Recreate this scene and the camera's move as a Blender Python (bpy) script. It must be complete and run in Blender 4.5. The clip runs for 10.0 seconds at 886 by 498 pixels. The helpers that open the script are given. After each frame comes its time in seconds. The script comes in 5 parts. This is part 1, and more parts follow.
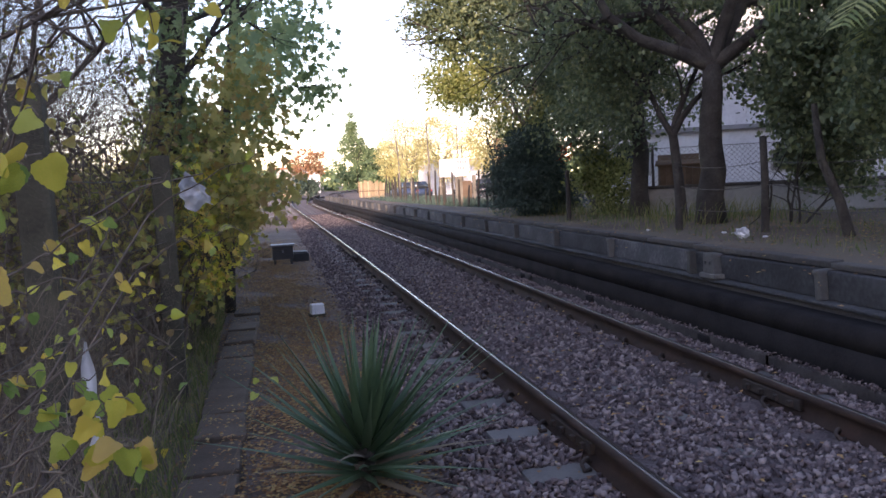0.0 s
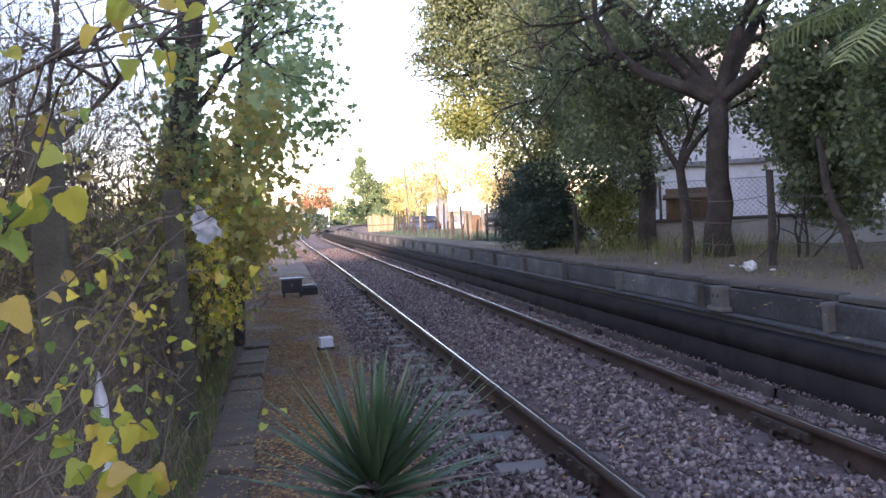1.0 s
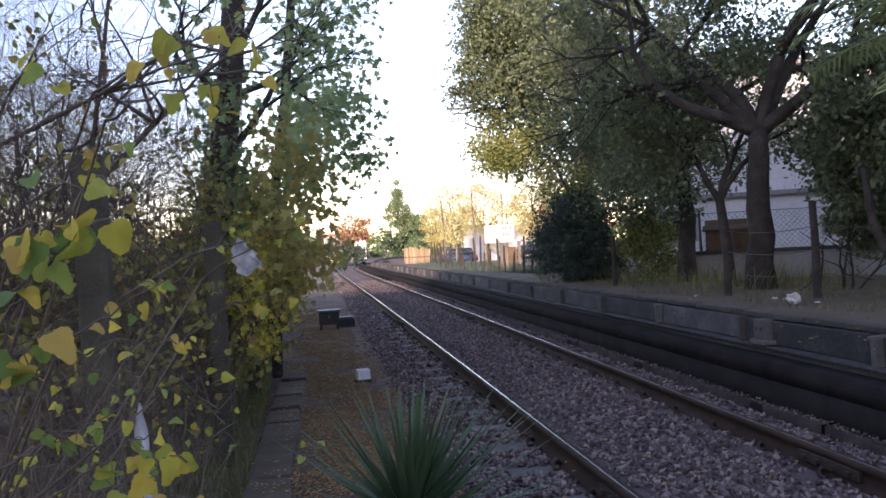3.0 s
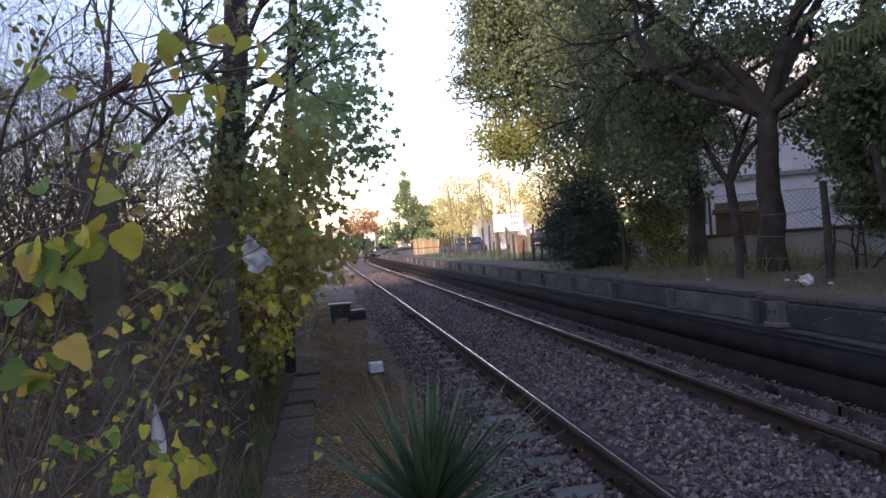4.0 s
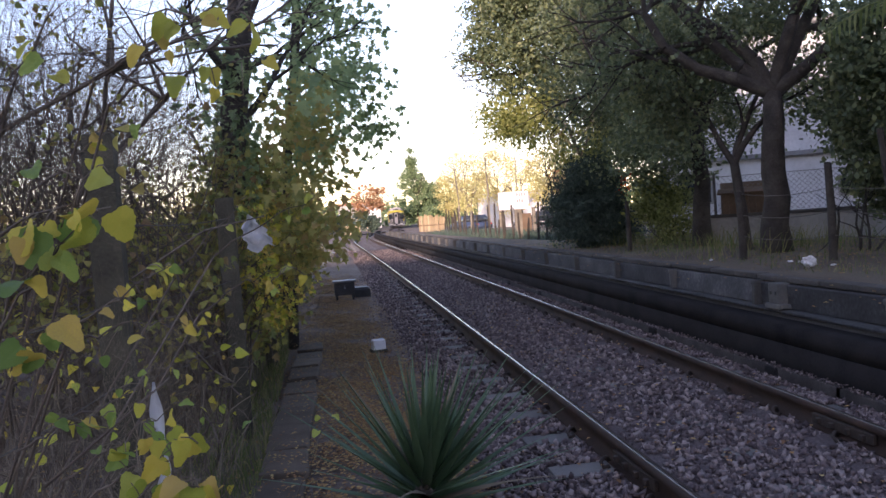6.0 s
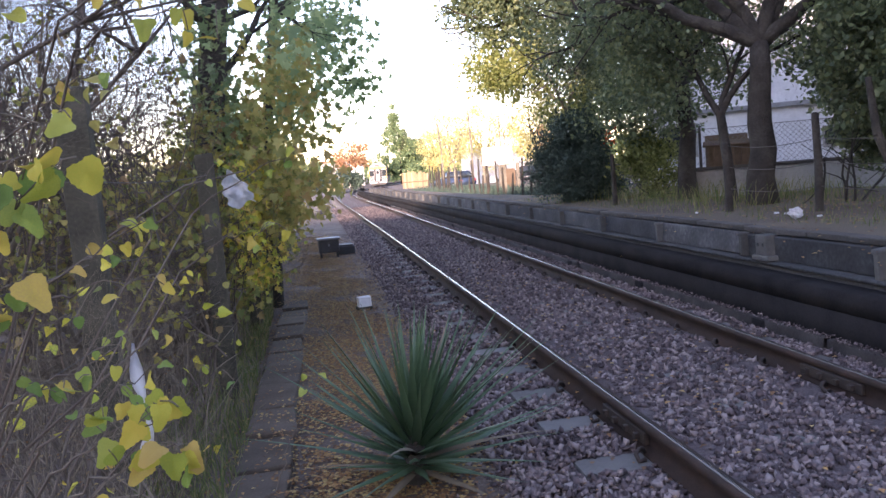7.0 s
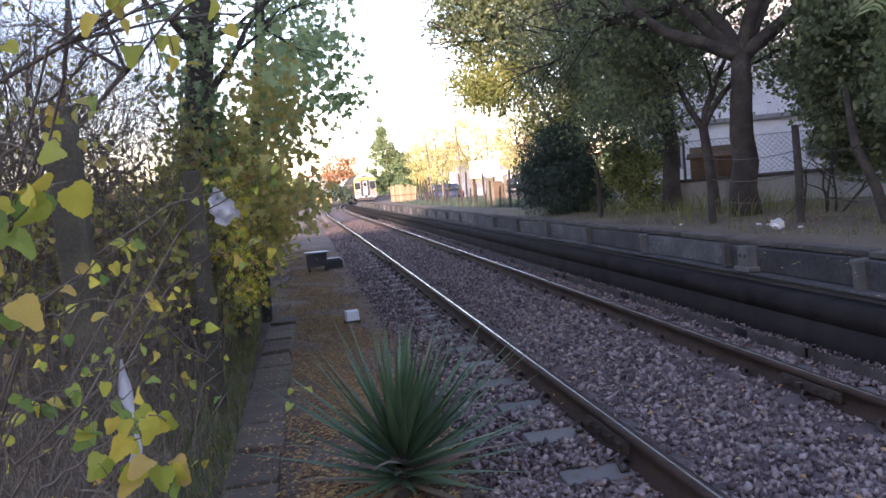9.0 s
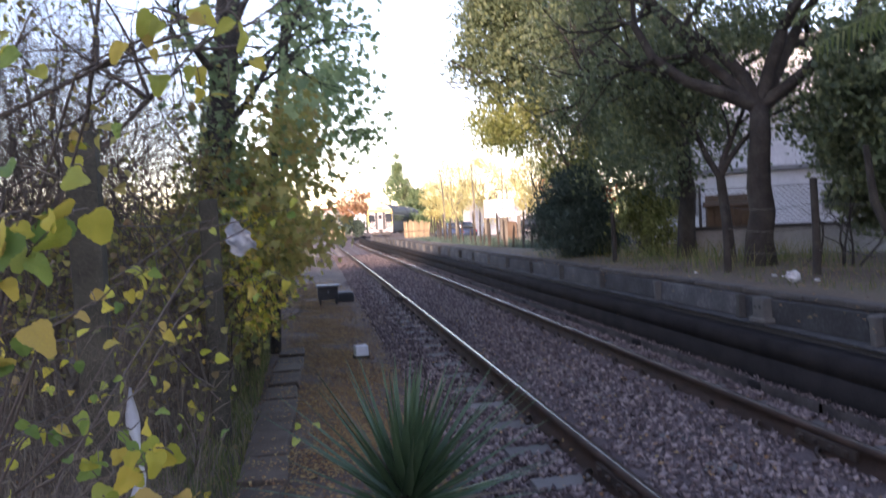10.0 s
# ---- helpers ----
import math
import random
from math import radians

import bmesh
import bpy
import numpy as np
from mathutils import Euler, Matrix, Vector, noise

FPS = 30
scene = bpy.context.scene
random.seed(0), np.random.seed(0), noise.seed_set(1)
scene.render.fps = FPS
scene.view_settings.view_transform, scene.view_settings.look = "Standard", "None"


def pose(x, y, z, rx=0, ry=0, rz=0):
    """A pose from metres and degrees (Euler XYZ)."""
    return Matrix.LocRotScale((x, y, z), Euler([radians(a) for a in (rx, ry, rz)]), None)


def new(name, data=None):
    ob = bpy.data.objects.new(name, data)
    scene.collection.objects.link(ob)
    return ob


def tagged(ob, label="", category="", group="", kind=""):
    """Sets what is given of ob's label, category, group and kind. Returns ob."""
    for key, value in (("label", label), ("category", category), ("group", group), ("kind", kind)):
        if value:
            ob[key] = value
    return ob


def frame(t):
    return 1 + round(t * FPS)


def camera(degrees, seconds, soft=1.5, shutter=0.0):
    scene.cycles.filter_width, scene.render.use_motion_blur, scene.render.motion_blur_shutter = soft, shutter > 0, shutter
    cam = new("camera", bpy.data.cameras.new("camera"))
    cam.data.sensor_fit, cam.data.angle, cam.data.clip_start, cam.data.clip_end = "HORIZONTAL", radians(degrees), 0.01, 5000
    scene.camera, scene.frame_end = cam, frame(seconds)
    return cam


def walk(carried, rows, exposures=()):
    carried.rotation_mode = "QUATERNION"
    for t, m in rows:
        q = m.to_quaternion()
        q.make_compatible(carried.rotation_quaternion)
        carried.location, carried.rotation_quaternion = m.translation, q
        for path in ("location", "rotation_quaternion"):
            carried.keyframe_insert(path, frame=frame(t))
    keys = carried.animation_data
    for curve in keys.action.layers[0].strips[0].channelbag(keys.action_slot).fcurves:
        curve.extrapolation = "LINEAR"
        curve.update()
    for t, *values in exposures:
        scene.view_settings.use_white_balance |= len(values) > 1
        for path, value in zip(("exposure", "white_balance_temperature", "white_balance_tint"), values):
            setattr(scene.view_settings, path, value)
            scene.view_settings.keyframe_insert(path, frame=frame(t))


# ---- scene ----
cam = camera(55.0, 10.0, soft=1.5, shutter=0.5)
EYE = 1.334   # above the top of the rails
# seconds, sway of the hand in x, y, z, pitch, roll, yaw
ROWS = [
    (0.0, 0.005, 0.050, 0.005, -4.67, 2.78, -12.59),
    (0.5, 0.007, 0.017, 0.000, -3.58, 2.23, -12.93),
    (1.0, 0.000, 0.000, 0.000, -2.35, 2.84, -12.00),
    (1.5, -0.001, 0.022, 0.001, -2.32, 2.31, -12.02),
    (2.0, -0.000, 0.021, -0.001, -1.94, 2.01, -11.58),
    (2.5, -0.007, 0.041, 0.007, -1.21, 2.01, -10.50),
    (2.7, -0.005, 0.011, -0.001, -0.02, 2.40, -10.18),
    (3.8, -0.014, 0.041, 0.008, -0.41, 3.84, -8.22),
    (4.0, -0.011, 0.032, 0.010, -0.70, 4.50, -8.96),
    (4.5, -0.004, 0.008, 0.007, -0.87, 4.56, -8.96),
    (5.0, -0.000, 0.054, 0.006, -1.83, 4.71, -6.95),
    (5.2, 0.007, 0.035, 0.004, -1.95, 3.18, -8.46),
    (6.3, 0.024, 0.010, 0.027, -2.51, 4.72, -9.09),
    (6.5, 0.028, 0.062, 0.011, -3.20, 4.71, -9.81),
    (7.0, 0.018, 0.104, 0.008, -5.21, 4.67, -9.68),
    (7.5, 0.021, 0.050, 0.010, -3.50, 3.57, -8.33),
    (8.0, 0.032, 0.034, 0.020, -4.64, 4.11, -10.53),
    (8.5, 0.022, 0.053, 0.019, -3.78, 5.30, -10.15),
    (9.0, 0.030, 0.033, 0.021, -4.42, 5.08, -10.47),
    (9.5, 0.027, 0.054, 0.022, -4.98, 4.73, -10.60),
    (10.0, 0.018, 0.058, 0.028, -1.84, 2.80, -9.56),
]
walk(cam, [(t, pose(x, y, EYE + z, 90 + pitch, roll, yaw)) for t, x, y, z, pitch, roll, yaw in ROWS],
     [(t, 2.04 + e, 6650, 36) for t, e in ((0.0, -0.25), (0.5, 0.36), (1.0, 0.32), (1.5, 0.06), (2.0, -0.03), (2.7, -0.26), (3.8, -0.62), (5.2, -0.62), (6.3, -0.25), (7.0, 0.35), (7.5, 0.45), (8.0, 0.15), (9.0, 0.15), (9.5, 0.45), (10.0, -0.08))])

# ---- world, sun, exposure ----
SUN_TO = Vector((0.42, 0.88, -0.225)).normalized()      # low winter sun from behind the eye
world = bpy.data.worlds.new("world")
scene.world = world
world.use_nodes = True
wn = world.node_tree.nodes
sky = wn.new("ShaderNodeTexSky")
sky.sky_type, sky.sun_disc = "NISHITA", False
sky.sun_elevation, sky.sun_rotation = radians(13.5), radians(205)
sky.air_density, sky.dust_density = 1.0, 0.4
wn["Background"].inputs["Strength"].default_value = 0.15
world.node_tree.links.new(sky.outputs[0], wn["Background"].inputs["Color"])
sun_data = bpy.data.lights.new("sun", "SUN")
sun_data.energy, sun_data.angle, sun_data.color = 3.2, radians(0.6), (1.0, 0.86, 0.66)
sun = new("sun", sun_data)
sun.matrix_world = Matrix.Translation((0, -10, 40)) @ SUN_TO.to_track_quat("-Z", "Y").to_matrix().to_4x4()


# ---- materials ----
def mat(name, cols, scale=6.0, fine=60.0, rough=0.85, bump=0.3, metal=0.0, island=0.0, obrand=0.0, translucent=0.0, dist=0.02, spec=0.4):
    """Two-scale noise between the given colours, with relief; island and obrand vary the tone piece by piece."""
    m = bpy.data.materials.new(name)
    m.use_nodes = True
    n, l = m.node_tree.nodes, m.node_tree.links
    bsdf = n["Principled BSDF"]
    tc = n.new("ShaderNodeTexCoord")
    n1, n2 = n.new("ShaderNodeTexNoise"), n.new("ShaderNodeTexNoise")
    n1.inputs["Scale"].default_value, n1.inputs["Detail"].default_value = scale, 5
    n2.inputs["Scale"].default_value, n2.inputs["Detail"].default_value = fine, 4
    geo = n.new("ShaderNodeNewGeometry")
    for k in (n1, n2):
        l.new(geo.outputs["Position"] if not obrand else tc.outputs["Object"], k.inputs["Vector"])
    add = n.new("ShaderNodeMath")
    add.operation = "MULTIPLY_ADD"
    l.new(n2.outputs["Fac"], add.inputs[0])
    add.inputs[1].default_value = 0.55
    sub = n.new("ShaderNodeMath")
    sub.operation = "MULTIPLY_ADD"
    l.new(n1.outputs["Fac"], sub.inputs[0])
    sub.inputs[1].default_value, sub.inputs[2].default_value = 1.1, -0.33
    l.new(sub.outputs[0], add.inputs[2])
    fac = add.outputs[0]
    for amount, socket in ((island, geo.outputs["Random Per Island"]), (obrand, None)):
        if amount:
            if socket is None:
                socket = n.new("ShaderNodeObjectInfo").outputs["Random"]
            mix = n.new("ShaderNodeMath")
            mix.operation = "MULTIPLY_ADD"
            l.new(socket, mix.inputs[0])
            mix.inputs[1].default_value = amount
            sc = n.new("ShaderNodeMath")
            sc.operation = "MULTIPLY"
            l.new(fac, sc.inputs[0])
            sc.inputs[1].default_value = 1 - amount
            l.new(sc.outputs[0], mix.inputs[2])
            fac = mix.outputs[0]
    ramp = n.new("ShaderNodeValToRGB")
    els = ramp.color_ramp.elements
    while len(els) < len(cols):
        els.new(0.5)
    for i, c in enumerate(cols):
        els[i].position = 0.18 + 0.64 * i / max(1, len(cols) - 1)
        els[i].color = (*c, 1)
    l.new(fac, ramp.inputs[0])
    l.new(ramp.outputs[0], bsdf.inputs["Base Color"])
    bsdf.inputs["Roughness"].default_value = rough
    bsdf.inputs["Metallic"].default_value = metal
    bsdf.inputs["Specular IOR Level"].default_value = spec
    if bump:
        b = n.new("ShaderNodeBump")
        b.inputs["Strength"].default_value, b.inputs["Distance"].default_value = bump, dist
        l.new(n2.outputs["Fac"], b.inputs["Height"])
        l.new(b.outputs[0], bsdf.inputs["Normal"])
    if translucent:
        t = n.new("ShaderNodeBsdfTranslucent")
        l.new(ramp.outputs[0], t.inputs["Color"])
        mx = n.new("ShaderNodeMixShader")
        mx.inputs[0].default_value = translucent
        l.new(bsdf.outputs[0], mx.inputs[1])
        l.new(t.outputs[0], mx.inputs[2])
        l.new(mx.outputs[0], n["Material Output"].inputs["Surface"])
    return m


M = {
    "path": mat("path_gravel", [(0.068, 0.049, 0.038), (0.13, 0.097, 0.077), (0.20, 0.155, 0.126)], 1.0, 38, 0.95, 0.9, dist=0.03),
    "platform_earth": mat("platform_earth", [(0.065, 0.048, 0.035), (0.12, 0.09, 0.064), (0.10, 0.09, 0.05)], 0.8, 30, 0.95, 0.7, dist=0.03),
    "ballast": mat("ballast_bed", [(0.049, 0.036, 0.034), (0.096, 0.071, 0.068), (0.155, 0.118, 0.112)], 3, 42, 0.95, 1.0, dist=0.04),
    "stone": mat("ballast_stone", [(0.050, 0.035, 0.035), (0.108, 0.079, 0.077), (0.165, 0.124, 0.118), (0.28, 0.225, 0.205)], 9, 120, 0.9, 0.4, island=0.7, dist=0.004),
    "rail": mat("rusty_rail", [(0.020, 0.012, 0.0095), (0.040, 0.023, 0.016), (0.066, 0.035, 0.024)], 5, 90, 0.85, 0.3, 0.3, dist=0.004),
    "railhead": mat("polished_railhead", [(0.11, 0.092, 0.08), (0.21, 0.18, 0.16)], 4, 80, 0.2, 0.1, 0.45, dist=0.001, spec=0.5),
    "sleeper": mat("sleeper_concrete", [(0.075, 0.068, 0.062), (0.125, 0.116, 0.105), (0.175, 0.163, 0.147)], 4, 50, 0.9, 0.4, obrand=0.3, dist=0.006),
    "clip": mat("rail_clip", [(0.022, 0.016, 0.013), (0.045, 0.03, 0.022)], 20, 100, 0.8, 0.2),
    "third": mat("third_rail_cover", [(0.012, 0.011, 0.012), (0.022, 0.02, 0.02), (0.03, 0.027, 0.026)], 3, 50, 0.97, 0.3, dist=0.005, spec=0.05),
    "concrete": mat("platform_concrete", [(0.018, 0.018, 0.019), (0.036, 0.037, 0.039), (0.07, 0.071, 0.073), (0.15, 0.15, 0.148)], 2.2, 26, 0.93, 0.5, obrand=0.25, dist=0.012),
    "pilaster": mat("pilaster_concrete", [(0.04, 0.039, 0.036), (0.08, 0.078, 0.073), (0.135, 0.13, 0.12)], 4, 40, 0.92, 0.4, obrand=0.4, dist=0.01),
    "timber": mat("old_timber", [(0.02, 0.016, 0.014), (0.042, 0.034, 0.03), (0.075, 0.064, 0.056)], 4, 50, 0.95, 0.5, dist=0.01),
    # dark colour that holds the shade below the wall ledge
    "footing": mat("shaded_footing", [(0.03, 0.028, 0.027), (0.055, 0.05, 0.047), (0.08, 0.075, 0.07)], 2, 40, 0.95, 0.5),
    "coping": mat("coping", [(0.035, 0.032, 0.03), (0.07, 0.063, 0.056), (0.12, 0.108, 0.094)], 3, 40, 0.9, 0.5, obrand=0.2),
    "slab": mat("trough_slab", [(0.044, 0.032, 0.022), (0.080, 0.060, 0.043), (0.125, 0.097, 0.072)], 4, 60, 0.92, 0.5, obrand=0.3, dist=0.006),
    "post": mat("mossy_post", [(0.036, 0.032, 0.022), (0.068, 0.061, 0.042), (0.11, 0.099, 0.07)], 4, 50, 0.95, 0.6, dist=0.01),
    "bark": mat("bark", [(0.022, 0.018, 0.015), (0.044, 0.037, 0.030), (0.075, 0.065, 0.052)], 5, 36, 0.95, 0.9, dist=0.02),
    "bark_pale": mat("pale_bark", [(0.10, 0.085, 0.066), (0.16, 0.14, 0.11), (0.23, 0.205, 0.16)], 4, 36, 0.95, 0.7, dist=0.02),
    "twig": mat("twig", [(0.06, 0.045, 0.035), (0.11, 0.085, 0.065), (0.18, 0.145, 0.11)], 8, 60, 0.9, 0.3, island=0.4),
    "dry": mat("dry_stem", [(0.07, 0.055, 0.04), (0.14, 0.11, 0.08), (0.26, 0.21, 0.15)], 8, 60, 0.9, 0.2, island=0.5),
    "leaf_yellow": mat("yellow_leaf", [(0.36, 0.42, 0.06), (0.60, 0.54, 0.07), (0.72, 0.57, 0.08), (0.60, 0.38, 0.10)], 14, 70, 0.6, 0.15, island=0.7, translucent=0.4, dist=0.003),
    "near_yellow": mat("near_yellow_leaf", [(0.30, 0.35, 0.05), (0.50, 0.45, 0.06), (0.62, 0.47, 0.07), (0.50, 0.34, 0.09)], 22, 90, 0.55, 0.5, obrand=0.75, translucent=0.4, dist=0.004),
    "near_lime": mat("near_lime_leaf", [(0.14, 0.23, 0.05), (0.25, 0.34, 0.065), (0.42, 0.42, 0.08)], 22, 90, 0.55, 0.5, obrand=0.7, translucent=0.4, dist=0.004),
    "leaf_hedge": mat("hedge_leaf", [(0.16, 0.19, 0.05), (0.26, 0.26, 0.065), (0.36, 0.31, 0.08), (0.24, 0.15, 0.07)], 4, 40, 0.6, 0.1, island=0.65, translucent=0.4, dist=0.003),
    "leaf_olive": mat("olive_leaf", [(0.22, 0.23, 0.07), (0.36, 0.34, 0.10), (0.47, 0.40, 0.12), (0.42, 0.28, 0.10)], 3, 40, 0.5, 0.1, island=0.6, translucent=0.6, dist=0.003),
    "leaf_ivy": mat("ivy_leaf", [(0.17, 0.26, 0.12), (0.29, 0.39, 0.18), (0.42, 0.49, 0.21)], 4, 40, 0.45, 0.1, island=0.6, translucent=0.6, dist=0.003),
    "leaf_dark": mat("evergreen_leaf", [(0.075, 0.105, 0.058), (0.135, 0.172, 0.088), (0.22, 0.25, 0.115)], 1.2, 20, 0.4, 0.1, island=0.6, translucent=0.45, dist=0.003),
    # lighter copy of the evergreen leaf, with sunlight put into its colour
    "leaf_mid": mat("sunlit_evergreen_leaf", [(0.12, 0.15, 0.045), (0.24, 0.27, 0.08), (0.38, 0.38, 0.14)], 1.2, 20, 0.5, 0.1, island=0.6, translucent=0.5, dist=0.003),
    "leaf_cypress": mat("cypress_leaf", [(0.03, 0.052, 0.042), (0.05, 0.08, 0.06), (0.078, 0.115, 0.08)], 1.5, 12, 0.75, 0.1, island=0.5, translucent=0.1, dist=0.003),
    "leaf_conifer": mat("conifer_leaf", [(0.06, 0.10, 0.05), (0.11, 0.17, 0.08), (0.20, 0.26, 0.11)], 0.3, 6, 0.7, 0.0, island=0.6, translucent=0.2),
    "leaf_autumn": mat("autumn_leaf", [(0.34, 0.27, 0.11), (0.48, 0.42, 0.17), (0.60, 0.55, 0.24), (0.40, 0.42, 0.16)], 0.3, 6, 0.7, 0.0, island=0.6, translucent=0.4),
    "leaf_orange": mat("orange_leaf", [(0.27, 0.12, 0.06), (0.38, 0.20, 0.10), (0.46, 0.30, 0.16)], 0.3, 6, 0.7, 0.0, island=0.6, translucent=0.4),
    "leaf_red": mat("red_leaf", [(0.25, 0.03, 0.015), (0.45, 0.07, 0.02), (0.42, 0.17, 0.03)], 2, 20, 0.6, 0.0, island=0.6, translucent=0.4),
    "litter": mat("leaf_litter", [(0.12, 0.06, 0.03), (0.23, 0.115, 0.045), (0.34, 0.185, 0.07), (0.38, 0.27, 0.10)], 5, 40, 0.9, 0.0, island=0.8),
    "grass": mat("grass_blade", [(0.07, 0.10, 0.03), (0.14, 0.17, 0.05), (0.27, 0.23, 0.11)], 3, 30, 0.8, 0.0, island=0.7, translucent=0.3),
    "yucca": mat("yucca_blade", [(0.03, 0.058, 0.03), (0.058, 0.105, 0.052), (0.105, 0.165, 0.08)], 3, 30, 0.36, 0.1, island=0.6, translucent=0.15, dist=0.002),
    "yucca_dry": mat("dead_yucca_blade", [(0.11, 0.085, 0.055), (0.21, 0.165, 0.11)], 3, 30, 0.8, 0.2, island=0.6),
    "plastic": mat("white_plastic", [(0.68, 0.67, 0.68), (0.8, 0.79, 0.79)], 12, 70, 0.5, 0.5, translucent=0.3, dist=0.01),
    "white_paint": mat("white_render", [(0.42, 0.42, 0.43), (0.56, 0.56, 0.57), (0.66, 0.655, 0.65)], 0.8, 14, 0.85, 0.2),
    "grey_wall": mat("grey_wall", [(0.20, 0.19, 0.175), (0.29, 0.28, 0.26), (0.36, 0.345, 0.32)], 1.0, 20, 0.92, 0.4),
    "dark_metal": mat("dark_metal", [(0.03, 0.03, 0.032), (0.06, 0.06, 0.06)], 6, 60, 0.55, 0.2, 0.4),
    "black_box": mat("black_box", [(0.02, 0.02, 0.022), (0.045, 0.045, 0.048)], 8, 60, 0.6, 0.2),
    "tin": mat("tin_top", [(0.13, 0.14, 0.15), (0.21, 0.215, 0.225)], 8, 60, 0.5, 0.2, 0.5),
    "board": mat("weathered_board", [(0.17, 0.12, 0.07), (0.26, 0.20, 0.12), (0.36, 0.29, 0.18)], 1, 12, 0.9, 0.3, obrand=0.5),
    "brown_wood": mat("brown_wood", [(0.07, 0.045, 0.03), (0.12, 0.08, 0.05), (0.17, 0.115, 0.075)], 3, 24, 0.85, 0.4, obrand=0.3),
    "glass": mat("window_glass", [(0.02, 0.024, 0.028), (0.035, 0.04, 0.045)], 1, 8, 0.08, 0.0, spec=0.6),
    "roof": mat("roof_sheet", [(0.16, 0.16, 0.165), (0.25, 0.25, 0.255)], 1, 14, 0.6, 0.2),
    "tile_roof": mat("clay_roof", [(0.24, 0.10, 0.06), (0.36, 0.17, 0.10)], 1, 14, 0.85, 0.3),
    "train_white": mat("train_white", [(0.30, 0.28, 0.28), (0.37, 0.345, 0.345)], 0.8, 9, 0.4, 0.05),
    "train_yellow": mat("train_yellow", [(0.62, 0.48, 0.05), (0.75, 0.60, 0.08)], 0.8, 9, 0.4, 0.05),
    "train_black": mat("train_black", [(0.015, 0.015, 0.017), (0.03, 0.03, 0.032)], 2, 20, 0.5, 0.1),
    # dark grey of the running gear, also painted on car bodies as side shade
    "train_grey": mat("train_grey", [(0.035, 0.032, 0.03), (0.065, 0.06, 0.056)], 2, 20, 0.7, 0.1),
    "car_dark": mat("car_paint_dark", [(0.02, 0.02, 0.025), (0.035, 0.035, 0.04)], 1, 8, 0.3, 0.0, 0.3),
    "car_blue": mat("car_paint_blue", [(0.03, 0.045, 0.08), (0.045, 0.065, 0.11)], 1, 8, 0.3, 0.0, 0.2),
    "rubber": mat("rubber", [(0.015, 0.015, 0.015), (0.03, 0.03, 0.03)], 5, 30, 0.9, 0.1),
    "red_lamp": mat("red_lamp", [(0.35, 0.02, 0.02), (0.45, 0.03, 0.03)], 5, 30, 0.3, 0.0),
    "headlamp": mat("lamp_lens", [(0.75, 0.72, 0.62), (0.85, 0.82, 0.72)], 5, 30, 0.2, 0.0),
    "palm_leaf": mat("palm_leaflet", [(0.15, 0.19, 0.06), (0.26, 0.30, 0.10), (0.38, 0.38, 0.16)], 3, 30, 0.5, 0.1, island=0.6, translucent=0.4),
    "sign_grey": mat("sign_lettering", [(0.16, 0.16, 0.17), (0.24, 0.24, 0.25)], 6, 40, 0.6, 0.0),
    "wire": mat("fence_wire", [(0.10, 0.09, 0.085), (0.17, 0.155, 0.145)], 8, 60, 0.6, 0.1, 0.5),
}


# ---- building blocks ----
def mesh_of(name, verts, faces, material, smooth=False):
    me = bpy.data.meshes.new(name)
    me.from_pydata([tuple(v) for v in verts], [], [tuple(q) for q in faces])
    for k in (material if isinstance(material, (list, tuple)) else [material]):
        me.materials.append(k)
    if smooth:
        me.polygons.foreach_set("use_smooth", np.ones(len(me.polygons), dtype=bool))
    me.update()
    return me


def big_mesh(name, verts, faces, material):
    """A mesh from numpy arrays: verts (n, 3), faces (m, k)."""
    me = bpy.data.meshes.new(name)
    m, k = faces.shape
    me.vertices.add(len(verts))
    me.vertices.foreach_set("co", np.asarray(verts, dtype=np.float32).ravel())
    me.loops.add(m * k)
    me.loops.foreach_set("vertex_index", faces.astype(np.int32).ravel())
    me.polygons.add(m)
    me.polygons.foreach_set("loop_start", np.arange(0, m * k, k, dtype=np.int32))
    me.materials.append(material)
    me.update(calc_edges=True)
    return me


def part(name, me, parent=None, label="", m=None):
    ob = new(name, me)
    if parent is not None:
        ob.parent = parent
    if m is not None:
        ob.matrix_basis = m
    if label:
        tagged(ob, label)
    return ob


def thing(name, label, category, group="", kind="", m=None):
    ob = new(name)
    ob.empty_display_size = 0.2
    if m is not None:
        ob.matrix_basis = m
    return tagged(ob, label, category, group, kind)


def box_bm(bm, x0, x1, y0, y1, z0, z1, bevel=0.0, jitter=0.0, rng=None):
    vs = [bm.verts.new((x, y, z)) for x in (x0, x1) for y in (y0, y1) for z in (z0, z1)]
    if jitter:
        for v in vs:
            v.co += Vector([rng.uniform(-jitter, jitter) for _ in range(3)])
    fs = [bm.faces.new([vs[i] for i in q]) for q in ((0, 1, 3, 2), (4, 6, 7, 5), (0, 4, 5, 1), (2, 3, 7, 6), (0, 2, 6, 4), (1, 5, 7, 3))]
    if bevel:
        edges = list({e for q in fs for e in q.edges})
        bmesh.ops.bevel(bm, geom=edges, offset=bevel, segments=2, affect="EDGES", profile=0.6)
    return bm


def bm_mesh(name, bm, material, smooth=False):
    me = bpy.data.meshes.new(name)
    bmesh.ops.recalc_face_normals(bm, faces=bm.faces)
    bm.to_mesh(me)
    bm.free()
    for k in (material if isinstance(material, (list, tuple)) else [material]):
        me.materials.append(k)
    if smooth:
        me.polygons.foreach_set("use_smooth", np.ones(len(me.polygons), dtype=bool))
    return me


